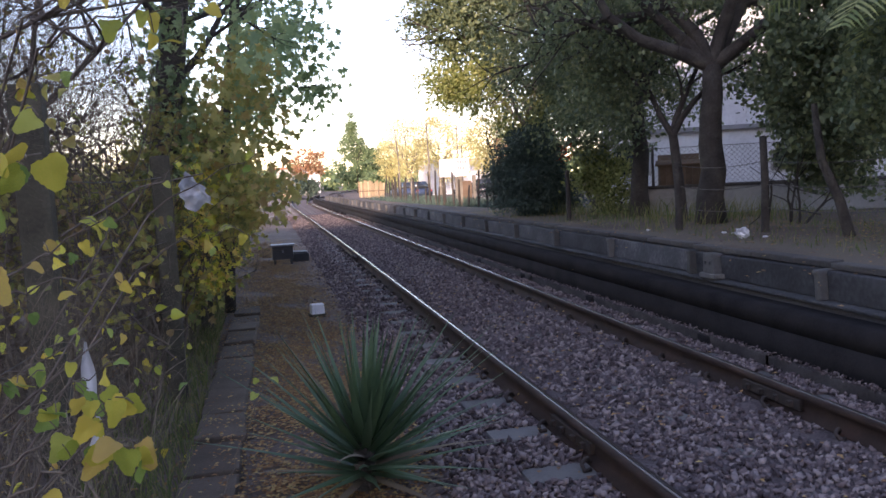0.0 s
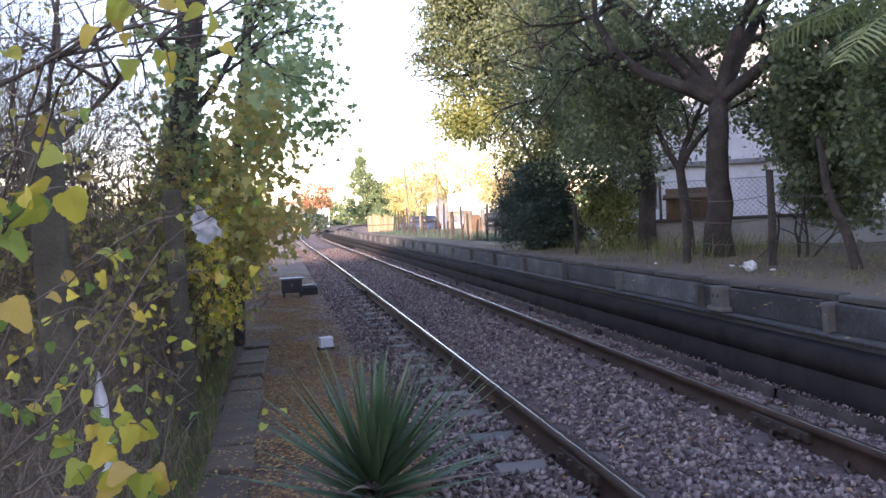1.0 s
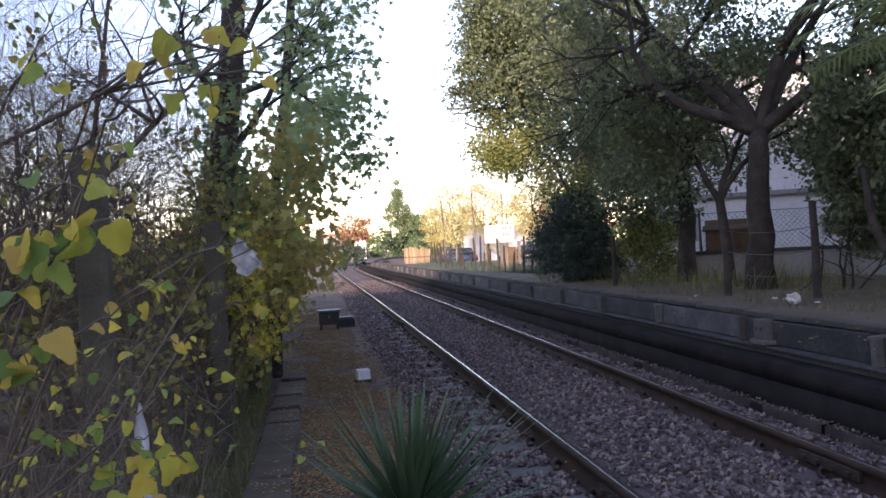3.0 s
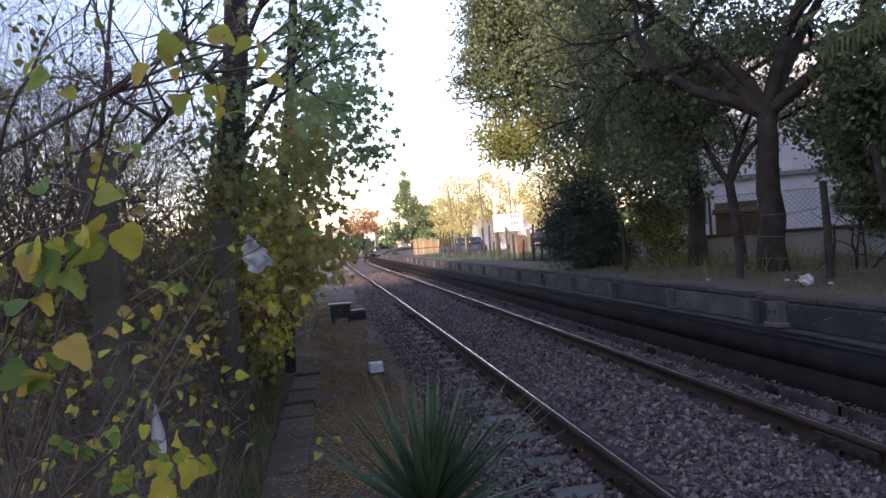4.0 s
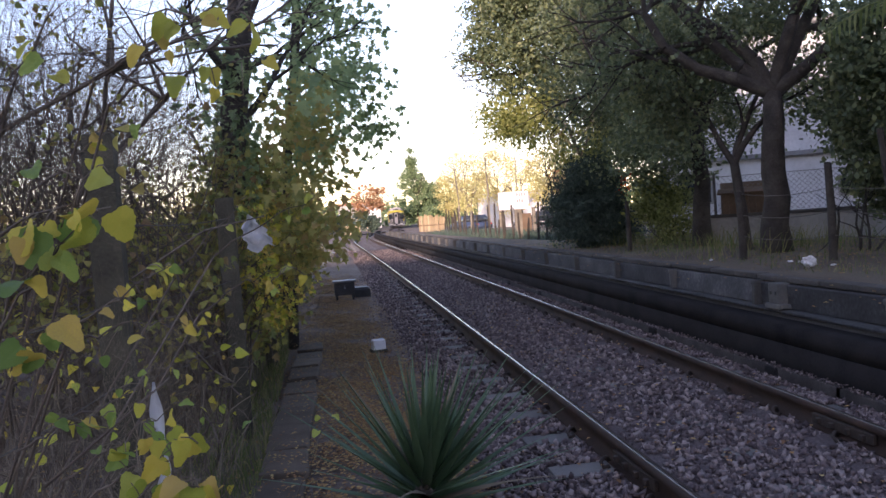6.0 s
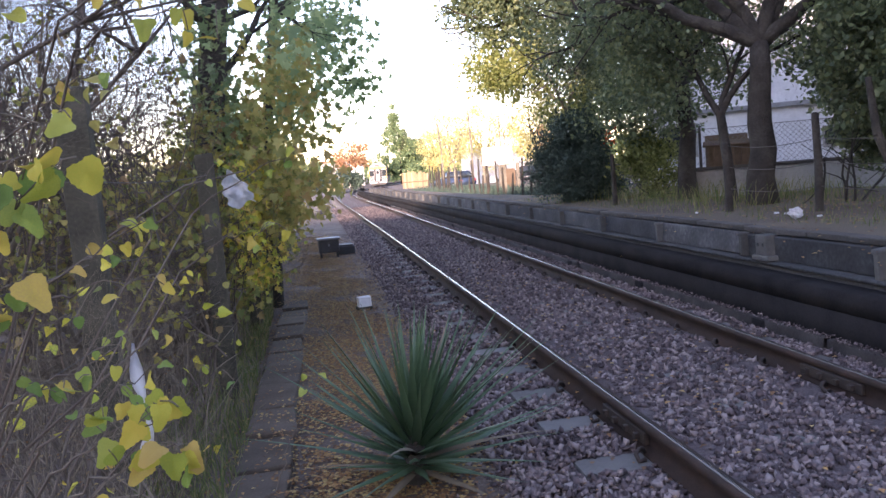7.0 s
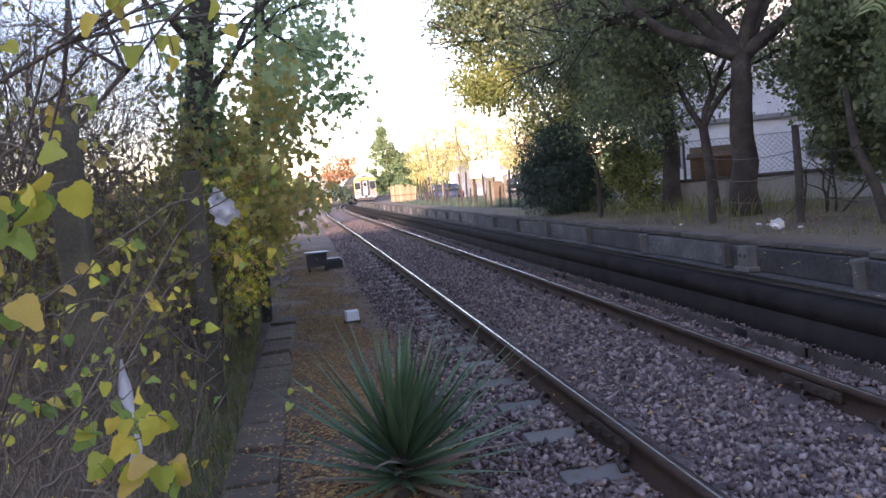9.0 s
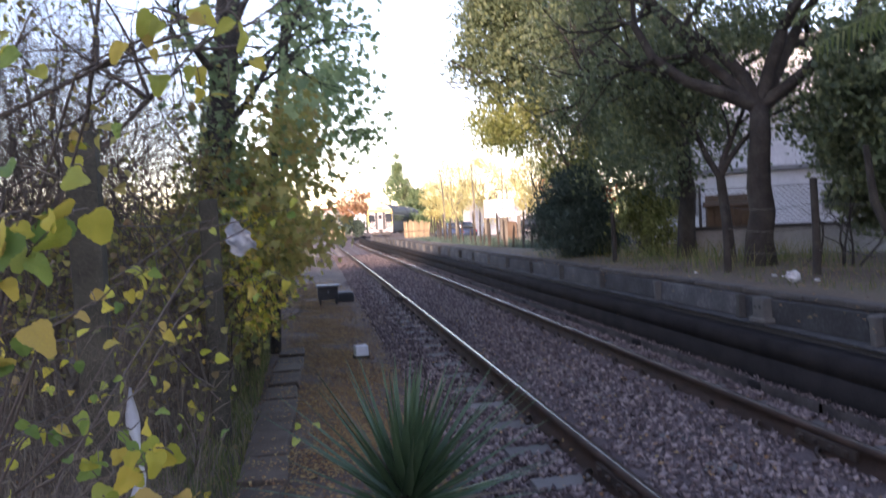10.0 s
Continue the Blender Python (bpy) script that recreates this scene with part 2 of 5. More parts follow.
def block(name, size, material, bevel=0.01, jitter=0.0, seed=0):
    """A bevelled block with its base in the middle of its foot."""
    bm = bmesh.new()
    x, y, z = size
    box_bm(bm, -x / 2, x / 2, -y / 2, y / 2, 0, z, bevel, jitter, random.Random(seed))
    return bm_mesh(name, bm, material)


def tubes(name, segs, material, sides=5):
    """One mesh of tapered tubes from rows of p0, p1, r0, r1."""
    s = np.array([(*a, *b, r0, r1) for a, b, r0, r1 in segs], dtype=float)
    p0, p1 = s[:, :3], s[:, 3:6]
    d = p1 - p0
    d /= np.linalg.norm(d, axis=1, keepdims=True) + 1e-9
    ref = np.where(np.abs(d[:, 2:3]) > 0.9, np.array([[1.0, 0, 0]]), np.array([[0, 0, 1.0]]))
    u = np.cross(d, ref)
    u /= np.linalg.norm(u, axis=1, keepdims=True) + 1e-9
    w = np.cross(d, u)
    a = np.linspace(0, 2 * np.pi, sides, endpoint=False)
    ring = u[:, None] * np.cos(a)[None, :, None] + w[:, None] * np.sin(a)[None, :, None]
    v = np.concatenate([p0[:, None] + ring * s[:, 6, None, None], p1[:, None] + ring * s[:, 7, None, None]], axis=1)
    base = np.arange(len(s))[:, None] * 2 * sides
    i = np.arange(sides)
    q = np.stack([i, (i + 1) % sides, (i + 1) % sides + sides, i + sides], axis=1)
    return big_mesh(name, v.reshape(-1, 3), (base[:, :, None] + q[None]).reshape(-1, 4), material)


def polytube(name, pts, radii, material, sides=8):
    """One joined tapered tube through pts, closed at both ends."""
    p = np.array(pts, float)
    t = np.gradient(p, axis=0)
    t /= np.linalg.norm(t, axis=1, keepdims=True) + 1e-9
    ref = np.array([0.31, 0.95, 0.05]) if abs(t[:, 2]).mean() > 0.6 else np.array([0.05, 0.1, 1.0])
    u = np.cross(t, ref)
    u /= np.linalg.norm(u, axis=1, keepdims=True) + 1e-9
    w = np.cross(t, u)
    a = np.linspace(0, 2 * np.pi, sides, endpoint=False)
    v = p[:, None] + (u[:, None] * np.cos(a)[None, :, None] + w[:, None] * np.sin(a)[None, :, None]) * np.array(radii, float)[:, None, None]
    n = len(p)
    f = [(k * sides + i, k * sides + (i + 1) % sides, (k + 1) * sides + (i + 1) % sides, (k + 1) * sides + i) for k in range(n - 1) for i in range(sides)]
    f += [tuple(range(sides))[::-1], tuple(range((n - 1) * sides, n * sides))]
    return mesh_of(name, v.reshape(-1, 3), f, material, True)


DIAMOND = np.array([(0, 0, 0), (0.36, 0.45, 0.07), (0, 1, -0.05), (-0.36, 0.45, 0.07)])
DIAMOND_F = np.array([(0, 1, 2), (0, 2, 3)])
BROAD = np.array([(0, 0, 0), (0.27, -0.03, 0.08), (0.47, 0.25, 0.17), (0.36, 0.52, 0.08), (0.17, 0.82, -0.04), (0, 1.10, -0.20),
                  (-0.19, 0.80, -0.02), (-0.37, 0.56, 0.10), (-0.46, 0.22, 0.15), (-0.25, -0.02, 0.06), (0, 0.45, -0.04)])
BROAD_F = np.array([(10, i, i + 1) for i in range(0, 9)] + [(10, 9, 0)])


LOBED = np.array([(0, 0, 0), (0.20, -0.08, 0.05), (0.50, 0.10, 0.12), (0.27, 0.30, 0.04), (0.52, 0.62, 0.10), (0.18, 0.60, 0.02), (0, 1.08, -0.16),
                  (-0.19, 0.62, 0.02), (-0.50, 0.64, 0.12), (-0.28, 0.31, 0.04), (-0.52, 0.08, 0.10), (-0.22, -0.07, 0.05), (0, 0.38, -0.03)])
LOBED_F = np.array([(12, i, i + 1) for i in range(0, 11)] + [(12, 11, 0)])


def fine_leaf(lobes, seed):
    """A broad soft-lobed leaf with a toothed margin, folded along its midrib, wavy and drooping to the tip."""
    rng = random.Random(seed)
    n, rings, V, F = 30, 4, [(0.0, 0.42, -0.02)], []
    skew, wave = rng.uniform(-0.08, 0.08), rng.uniform(0, 6)
    for k in range(1, rings + 1):
        for i in range(n):
            a = 2 * math.pi * i / n + math.pi / 2
            u = a - math.pi / 2
            rad = 0.42 + lobes * math.cos(3 * u) + 0.18 * max(0.0, math.cos(u)) ** 9 + (0.022 if i % 2 else -0.012) * (k == rings)
            rad *= (k / rings) * (1 - 0.25 * max(0.0, math.cos(u - math.pi)) ** 6)
            x, y = rad * math.cos(a) * 0.92, 0.42 + rad * math.sin(a)
            V.append((x + skew * y * y, y, 0.26 * abs(x) ** 1.3 - 0.30 * max(0.0, y - 0.25) ** 2 + 0.045 * math.sin(3 * u + wave) * (k / rings) ** 2))
    F += [(0, 1 + i, 1 + (i + 1) % n, 1 + (i + 1) % n) for i in range(n)]
    for k in range(rings - 1):
        o, q = 1 + k * n, 1 + (k + 1) * n
        F += [(o + i, q + i, q + (i + 1) % n, o + (i + 1) % n) for i in range(n)]
    return V, [f if len(set(f)) == 4 else f[:3] for f in F]


def leaves(name, pts, size, material, rng, shape="diamond", droop=0.0, vary=0.4, face=None):
    """One mesh of many small leaves at pts, each turned at random; droop hangs their tips, face turns their upper sides one way."""
    pts = np.asarray(pts, dtype=float)
    n = len(pts)
    V, F = {"diamond": (DIAMOND, DIAMOND_F), "broad": (BROAD, BROAD_F), "lobed": (LOBED, LOBED_F)}[shape]
    y = rng.normal(size=(n, 3))
    y[:, 2] -= droop
    y /= np.linalg.norm(y, axis=1, keepdims=True)
    side = rng.normal(size=(n, 3)) if face is None else np.array(face, float) + 0.55 * rng.normal(size=(n, 3))
    x = np.cross(y, side)
    x /= np.linalg.norm(x, axis=1, keepdims=True) + 1e-9
    z = np.cross(x, y)
    s = size * (1 + vary * rng.uniform(-1, 1, size=n))
    v = pts[:, None] + s[:, None, None] * (V[None, :, 0, None] * x[:, None] + V[None, :, 1, None] * y[:, None] + V[None, :, 2, None] * z[:, None])
    f = (np.arange(n)[:, None, None] * len(V) + F[None]).reshape(-1, F.shape[1])
    return big_mesh(name, v.reshape(-1, 3), f, material)


def grow(rng, p, d, length, r, depth, segs, tips, bend=0.25, split=3, shrink=0.62, lift=0.1, spread=0.8, keep=None):
    """Branches that fork: fills segs with tapered pieces and tips with places where leaves hang."""
    p, d = np.array(p, float), np.array(d, float)
    d /= np.linalg.norm(d)
    steps = 4 if depth > 0 else 3
    for i in range(steps):
        d = d + rng.normal(size=3) * bend * 0.5 + np.array([0, 0, lift]) * 0.3
        d /= np.linalg.norm(d)
        q = p + d * length / steps
        if keep is not None and not keep(q):
            return
        ra, rb = r * (1 - 0.5 * i / steps), r * (1 - 0.5 * (i + 1) / steps)
        segs.append((p, q, ra, rb))
        if depth <= 1:
            tips.append((q, d.copy()))
        if depth > 0 and i >= 1:
            for _ in range(max(1, split - (2 if i < steps - 1 else 0))):
                e = d + rng.normal(size=3) * spread
                grow(rng, q, e, length * shrink * rng.uniform(0.75, 1.2), rb * 0.62, depth - 1, segs, tips, bend, split, shrink, lift, spread, keep)
        p = q


def clumps(rng, centres, radius, per, flat=0.8):
    """Leaf places in uneven clumps round the centres."""
    c = np.asarray(centres, float)
    k = rng.integers(0, len(c), size=per * len(c))
    o = rng.normal(size=(len(k), 3)) * radius * 0.55
    o[:, 2] *= flat
    return c[k] + o


def blob(rng, centre, radii, n, hollow=0.55):
    """Clump centres in an uneven ellipsoid, fewer within."""
    v = rng.normal(size=(n, 3))
    v /= np.linalg.norm(v, axis=1, keepdims=True)
    rad = hollow + (1 - hollow) * rng.uniform(0, 1, size=(n, 1)) ** 0.7
    bumps = 1 + 0.22 * np.sin(v[:, :1] * 7 + v[:, 1:2] * 5 + centre[0]) * np.cos(v[:, 2:] * 6 + centre[1])
    return np.array(centre) + v * rad * bumps * np.array(radii)


# ---- the line of the track ----
KY = np.array([-60, -20, 4, 9, 15, 22, 30, 45, 58, 67, 78, 88, 97, 106, 115, 125, 150, 183, 215, 260, 320], float)
KX = np.array([0.95, 1.83, 2.347, 2.454, 2.574, 2.707, 2.845, 3.075, 3.31, 3.58, 4.03, 4.98, 6.75, 9.95, 11.0, 11.4, 14.0, 18.8, 30, 58, 110], float)
KZ = np.array([0, 0, 0, 0, 0, 0, 0, 0, 0, 0.0, 0.02, 0.04, 0.02, -0.02, -0.1, -0.2, -0.25, -0.25, -0.25, -0.25, -0.25], float)


def hermite(K, V, y):
    t = np.gradient(V, K)
    i = np.clip(np.searchsorted(K, y) - 1, 0, len(K) - 2)
    h = K[i + 1] - K[i]
    s = np.clip((y - K[i]) / h, 0, 1)
    return ((2 * s**3 - 3 * s**2 + 1) * V[i] + (s**3 - 2 * s**2 + s) * h * t[i] + (-2 * s**3 + 3 * s**2) * V[i + 1] + (s**3 - s**2) * h * t[i + 1])


def line(y):
    """Centre of the track at y: x, height of the rail tops, heading (dx/dy)."""
    y = np.asarray(y, float)
    return hermite(KY, KX, y), hermite(KY, KZ, y), (hermite(KY, KX, y + 0.25) - hermite(KY, KX, y - 0.25)) / 0.5


def smooth01(v):
    v = np.clip(v, 0, 1)
    return v * v * (3 - 2 * v)


def sweep(name, ys, profile, material, offset=0.0, closed=True, smooth=False, rise=0.0):
    """A long piece with one cross-section (sideways, up) along the track."""
    x, z, h = line(ys)
    k = 1 / np.sqrt(1 + h * h)
    P = np.array(profile, float)
    v = np.stack([x[:, None] + (offset + P[None, :, 0]) * k[:, None], ys[:, None] - (offset + P[None, :, 0]) * (h * k)[:, None],
                  z[:, None] + P[None, :, 1] + rise], axis=2)
    n = len(P)
    m = n if closed else n - 1
    i = np.arange(m)
    q = np.stack([i, (i + 1) % n, (i + 1) % n + n, i + n], axis=1)
    f = (np.arange(len(ys) - 1)[:, None, None] * n + q[None]).reshape(-1, 4)
    me = big_mesh(name, v.reshape(-1, 3), f, material)
    if smooth:
        me.polygons.foreach_set("use_smooth", np.ones(len(me.polygons), dtype=bool))
    return me


YS = np.concatenate([np.arange(-12, 60, 1.0), np.arange(60, 200, 1.5), np.arange(200, 320, 5.0)])


def ground_z(x, y):
    """Height of the open ground."""
    _, tz, _ = line(np.clip(y, -60, 300))
    z = -0.17 + tz + 0.03 * np.sin(x * 1.7 + y * 0.9) * np.cos(y * 0.6 - x * 0.4) * smooth01((np.abs(x - 0.4) - 0.3) / 2)
    return z + 0.05 * smooth01((-0.5 - x) / 1.5)


def platform_z(x, y):
    """Height of the earth on the old platform."""
    return 0.60 - 0.30 * smooth01((y - 18) / 9) * smooth01((x - 5.0) / 1.6) + 0.02 * np.sin(x * 2.1 + y * 1.3) * np.cos(y * 1.1 - x)


def sheet(name, xs, ys, zf, material):
    X, Y = np.meshgrid(xs, ys)
    v = np.stack([X, Y, zf(X, Y)], axis=2).reshape(-1, 3)
    n = len(xs)
    a = (np.arange(len(ys) - 1)[:, None] * n + np.arange(n - 1)[None]).ravel()
    me = big_mesh(name, v, np.stack([a, a + 1, a + n + 1, a + n], axis=1), material)
    me.polygons.foreach_set("use_smooth", np.ones(len(me.polygons), dtype=bool))
    return me


# ---- large structure ----
gx = np.concatenate([[-1500, -400, -120, -50, -25, -15, -10, -7, -5], np.arange(-4, 5, 0.25), [6, 8, 11, 15, 20, 30, 50, 120, 400, 1500]])
gy = np.concatenate([[-1500, -300, -80, -40, -25], np.arange(-15, 40, 0.5), np.arange(40, 130, 2), [140, 160, 200, 300, 600, 1500, 3000]])
tagged(new("ground", sheet("ground", gx, gy, ground_z, M["path"])), "grey-brown gravelly earth beside the railway track", "ground", kind="structure")
px = np.concatenate([np.arange(4.06, 9, 0.22), [10, 12, 15, 20, 30, 45]])
py = np.concatenate([np.arange(-12, 30, 0.4), np.arange(30, 58, 1.0)])


def platform_sheet(name):
    X, Y = np.meshgrid(px, py)
    cx, _, _ = line(Y)
    X = X + (cx - 2.37)
    v = np.stack([X, Y, platform_z(X, Y)], axis=2).reshape(-1, 3)
    n = len(px)
    a = (np.arange(len(py) - 1)[:, None] * n + np.arange(n - 1)[None]).ravel()
    return big_mesh(name, v, np.stack([a, a + 1, a + n + 1, a + n], axis=1), M["platform_earth"])


tagged(new("platform_ground", platform_sheet("platform_ground")), "earth and dry grass on the disused platform", "ground", kind="structure")
# an unseen tall wall, added behind the eye to close and shade the place
tagged(new("shade_wall_south", block("shade_wall_south", (160, 1.0, 23.8), M["grey_wall"], 0.0)), "plain tall unseen wall added behind the viewpoint to cast shade", "wall", kind="structure").matrix_basis = pose(-10, -62, -0.4)

# ballast bed with shoulders
bed = [(-2.0, -0.27), (-1.4, -0.175), (-1.0, -0.15), (-0.6, -0.135), (0.0, -0.14), (0.6, -0.135), (1.0, -0.15), (1.35, -0.16), (1.62, -0.14)]
tagged(new("ballast_bed", sweep("ballast_bed", YS, bed, M["ballast"], closed=False)), "bed of grey crushed stone under the track", "ballast", kind="structure")

# ---- railway track ----
track = thing("railway_track", "single railway track with worn rails on concrete sleepers", "railway track")
GAUGE = 0.71
foot = [(-0.062, -0.137), (0.062, -0.137), (0.062, -0.128), (0.012, -0.112), (0.009, -0.045), (0.034, -0.034), (0.035, -0.003),
        (-0.035, -0.003), (-0.034, -0.034), (-0.009, -0.045), (-0.012, -0.112), (-0.062, -0.128)]
head = [(-0.004, -0.004), (0.018, -0.004), (0.016, 0.0), (-0.002, 0.0)]
for side in (-1, 1):
    r = part("rail", sweep("rail", YS, foot, M["rail"], side * GAUGE), track, "rusty steel rail with a polished top")
    part("rail_head", sweep("rail_head", YS, head, M["railhead"], side * GAUGE), r, "shiny worn running surface")


def sleeper_mesh():
    bm = bmesh.new()
    box_bm(bm, -1.12, 1.12, -0.115, 0.115, -0.30, -0.139, 0.018)
    return bm_mesh("sleeper", bm, M["sleeper"])


def clip_mesh():
    return polytube("rail_clip", [(0.055, -0.05, 0.012), (0.075, -0.02, 0.04), (0.10, 0.0, 0.045), (0.125, 0.02, 0.03), (0.12, 0.05, 0.004), (0.085, 0.045, 0.008)], [0.012] * 6, M["clip"], 6)


sl, cl = sleeper_mesh(), clip_mesh()
for k in range(95):
    y = -3.05 + k * 0.70
    x, z, h = line(y)
    s = part("sleeper", sl, track, m=pose(float(x), y, float(z), 0, 0, -math.degrees(math.atan(float(h)))))
    if k < 34:
        for side in (-1, 1):
            for turn in (0, 180):
                part("rail_clip", cl, s, m=pose(side * GAUGE, 0, -0.134, 0, 0, turn))
# fishplates at the joints
bm = bmesh.new()
for side in (-1, 1):
    box_bm(bm, side * 0.03 - 0.014, side * 0.03 + 0.014, -0.3, 0.3, -0.105, -0.042, 0.006)
    for b in (-0.22, -0.08, 0.08, 0.22):
        box_bm(bm, side * 0.055 - 0.014, side * 0.055 + 0.014, b - 0.018, b + 0.018, -0.09, -0.058, 0.004)
fish = bm_mesh("fishplate", bm, M["clip"])
for y in (4.35, 16.4, 28.4):
    for side in (-1, 1):
        x, z, h = line(y)
        part("fishplate", fish, track, m=pose(float(x) + side * GAUGE, y + (0.3 if side > 0 else 0), float(z)))

# ---- third rail with its cover ----
third = thing("third_rail", "black third rail under a cover board beside the track", "third rail")
YT = YS[(YS > -12) & (YS < 92)]
part("conductor_rail", sweep("conductor_rail", YT, [(-0.04, 0.06), (0.04, 0.06), (0.04, 0.075), (0.01, 0.09), (0.01, 0.15), (0.035, 0.165), (0.035, 0.19), (-0.035, 0.19), (-0.035, 0.165), (-0.01, 0.15), (-0.01, 0.09), (-0.04, 0.075)], M["third"], 1.40), third)
part("cover_board", sweep("cover_board", YT, [(-0.10, 0.13), (-0.07, 0.13), (-0.07, 0.25), (0.10, 0.262), (0.10, 0.285), (-0.10, 0.272)], M["third"], 1.40), third, "black timber cover board")
# black sheet added to stand for the shaded gap beneath the cover
part("shade_board", sweep("shade_board", YT, [(-0.101, -0.16), (-0.08, -0.16), (-0.08, 0.127), (-0.101, 0.127)], M["third"], 1.40), third, "black board added in place of the shade under the cover")
ins = block("insulator", (0.15, 0.2, 0.20), M["third"], 0.03)
for k in range(34):
    y = -4 + k * 2.62
    x, z, h = line(y)
    part("insulator", ins, third, m=pose(float(x) + 1.275, y, float(z) - 0.26))

# an old timber lies along the foot of the third rail
YO = YS[(YS > -6) & (YS < 40)]
edging = thing("edge_timber", "weathered timber edging strewn with debris beside the third rail", "edging")
for y0 in np.arange(-6, 40, 2.9):
    part("timber", sweep("timber", np.linspace(y0, y0 + 2.87, 4), [(-0.03, -0.25), (0.03, -0.25), (0.03, -0.066), (0.022, -0.058), (-0.024, -0.06), (-0.03, -0.068)], M["timber"], 1.25 + random.uniform(-0.012, 0.012), rise=random.uniform(-0.012, 0.008)), edging)

# ---- platform wall ----
wall = thing("platform_wall", "stained concrete retaining wall of the disused platform", "platform wall", kind="structure")
YP = YS[(YS > -11) & (YS < 59)]
# footing painted dark for the shade of the undercut below the ledge
part("footing", sweep("footing", YP, [(1.56, -0.35), (1.72, -0.35), (1.72, 0.32), (1.56, 0.312)], M["footing"]), wall, "footing with the shade under the ledge put into its dark colour")
part("ledge", sweep("ledge", YP, [(1.535, 0.308), (1.80, 0.315), (1.80, 0.345), (1.535, 0.335)], M["concrete"]), wall)
rngp = random.Random(5)


def panel_mesh(k):
    bm = bmesh.new()
    box_bm(bm, -0.045, 0.045, -0.90, 0.90, 0.0, 0.21, 0.012, 0.006, random.Random(k))
    return bm_mesh("panel", bm, M["concrete"])


panels = [panel_mesh(k) for k in range(5)]
bm = bmesh.new()
box_bm(bm, -0.04, 0.04, -0.04, -0.012, 0.0, 0.19, 0.010)
box_bm(bm, -0.032, 0.04, -0.013, 0.028, 0.0, 0.19, 0.008)
box_bm(bm, -0.048, 0.17, -0.045, 0.03, 0.18, 0.225, 0.018)
pil = bm_mesh("pilaster", bm, M["pilaster"])
cop = [block("coping_stone", (0.13, 1.0, 0.05), M["coping"], 0.012, 0.006, k) for k in range(3)]
for k in range(35):
    y = -7.25 + k * 1.955
    x, z, h = line(y)
    a = -math.degrees(math.atan(float(h)))
    part("panel", panels[k % 5], wall, m=pose(float(x) + 1.66, y, 0.345, rngp.uniform(-0.4, 0.4), rngp.uniform(-3, 3), a))
    part("pilaster", pil, wall, m=pose(float(x) + 1.605, y + 0.94, 0.34, 0, rngp.uniform(-3, 3), a + rngp.uniform(-3, 3)))
for k in range(66):
    y = -9.4 + k * 1.02
    x, z, h = line(y)
    part("coping_stone", cop[k % 3], wall, m=pose(float(x) + 1.70, y, 0.565 + rngp.uniform(-0.004, 0.004), 0, 0, -math.degrees(math.atan(float(h))) + rngp.uniform(-0.5, 0.5)))


# ---- trees and shrubs ----
def tree(name, label, base, seed, trunk_h, trunk_r, limbs, crown, leaf_mat, leaf_size, per, bark="bark", group="", lean=(0, 0), depth=2, limb_len=2.2, clump=0.45, n_clumps=90, category="tree", flare=1.25):
    """A tree: tapered trunk with limbs, and a crown of leaf clumps round crown = [(centre, radii), ...], relative to the base."""
    rng = np.random.default_rng(seed)
    t = thing(name, label, category, group, m=pose(*base))
    segs, tips = [], []
    p = np.array([0, 0, -0.15])
    steps = 6
    for i in range(steps):
        q = np.array([lean[0] * (i + 1) / steps + rng.normal() * trunk_r * 0.15, lean[1] * (i + 1) / steps + rng.normal() * trunk_r * 0.15, trunk_h * (i + 1) / steps])
        ra = trunk_r * (flare if i == 0 else 1.0 - 0.06 * i)
        segs.append((p, q, ra, trunk_r * (1.0 - 0.06 * (i + 1))))
        p = q
    part("trunk", polytube("trunk", [q[0] for q in segs] + [p], [q[2] for q in segs] + [segs[-1][3]], M[bark], 14), t)
    for d in limbs:
        segs2 = []
        grow(rng, p, d, limb_len, trunk_r * 0.55, depth, segs2, tips, bend=0.3, split=3, shrink=0.62, spread=0.65)
        part("limb", tubes("limb", segs2, M[bark], 6), t)
    pts = []
    for c, r in crown:
        share = max(8, int(n_clumps * (r[0] * r[1] * r[2]) ** (1 / 3) / sum((q[0] * q[1] * q[2]) ** (1 / 3) for _, q in crown)))
        pts.append(clumps(rng, blob(rng, c, r, share), clump, per))
    part("crown", leaves("crown", np.concatenate(pts), leaf_size, M[leaf_mat], rng, droop=0.5), t)
    return t


# the large broadleaf tree on the platform
tree("platform_tree", "large dark evergreen broadleaf tree with forked limbs on the platform", (5.83, 10.14, 0.62), 11, 2.0, 0.185,
     [(-0.75, 0.3, 0.75), (-0.25, 0.2, 1.0), (0.1, -0.1, 1.0), (0.75, -0.35, 0.55), (0.6, 0.3, 0.9), (-0.9, 0.4, 0.25)],
     [((-0.9, 1.0, 3.6), (1.5, 1.6, 1.2)), ((-0.2, 0.6, 5.2), (2.4, 2.2, 1.5)), ((2.5, -0.4, 2.8), (1.0, 1.0, 1.0)), ((-1.0, 1.0, 2.5), (1.0, 0.9, 0.7)), ((1.6, -0.9, 3.9), (1.3, 1.0, 0.9)), ((-1.0, 1.0, 1.8), (0.5, 0.6, 0.5)), ((1.7, 0.2, 1.9), (1.0, 0.9, 0.75)), ((0.8, 0.9, 3.2), (0.8, 0.7, 0.45))],
     "leaf_dark", 0.066, 125, depth=2, limb_len=2.0, clump=0.34, n_clumps=300)
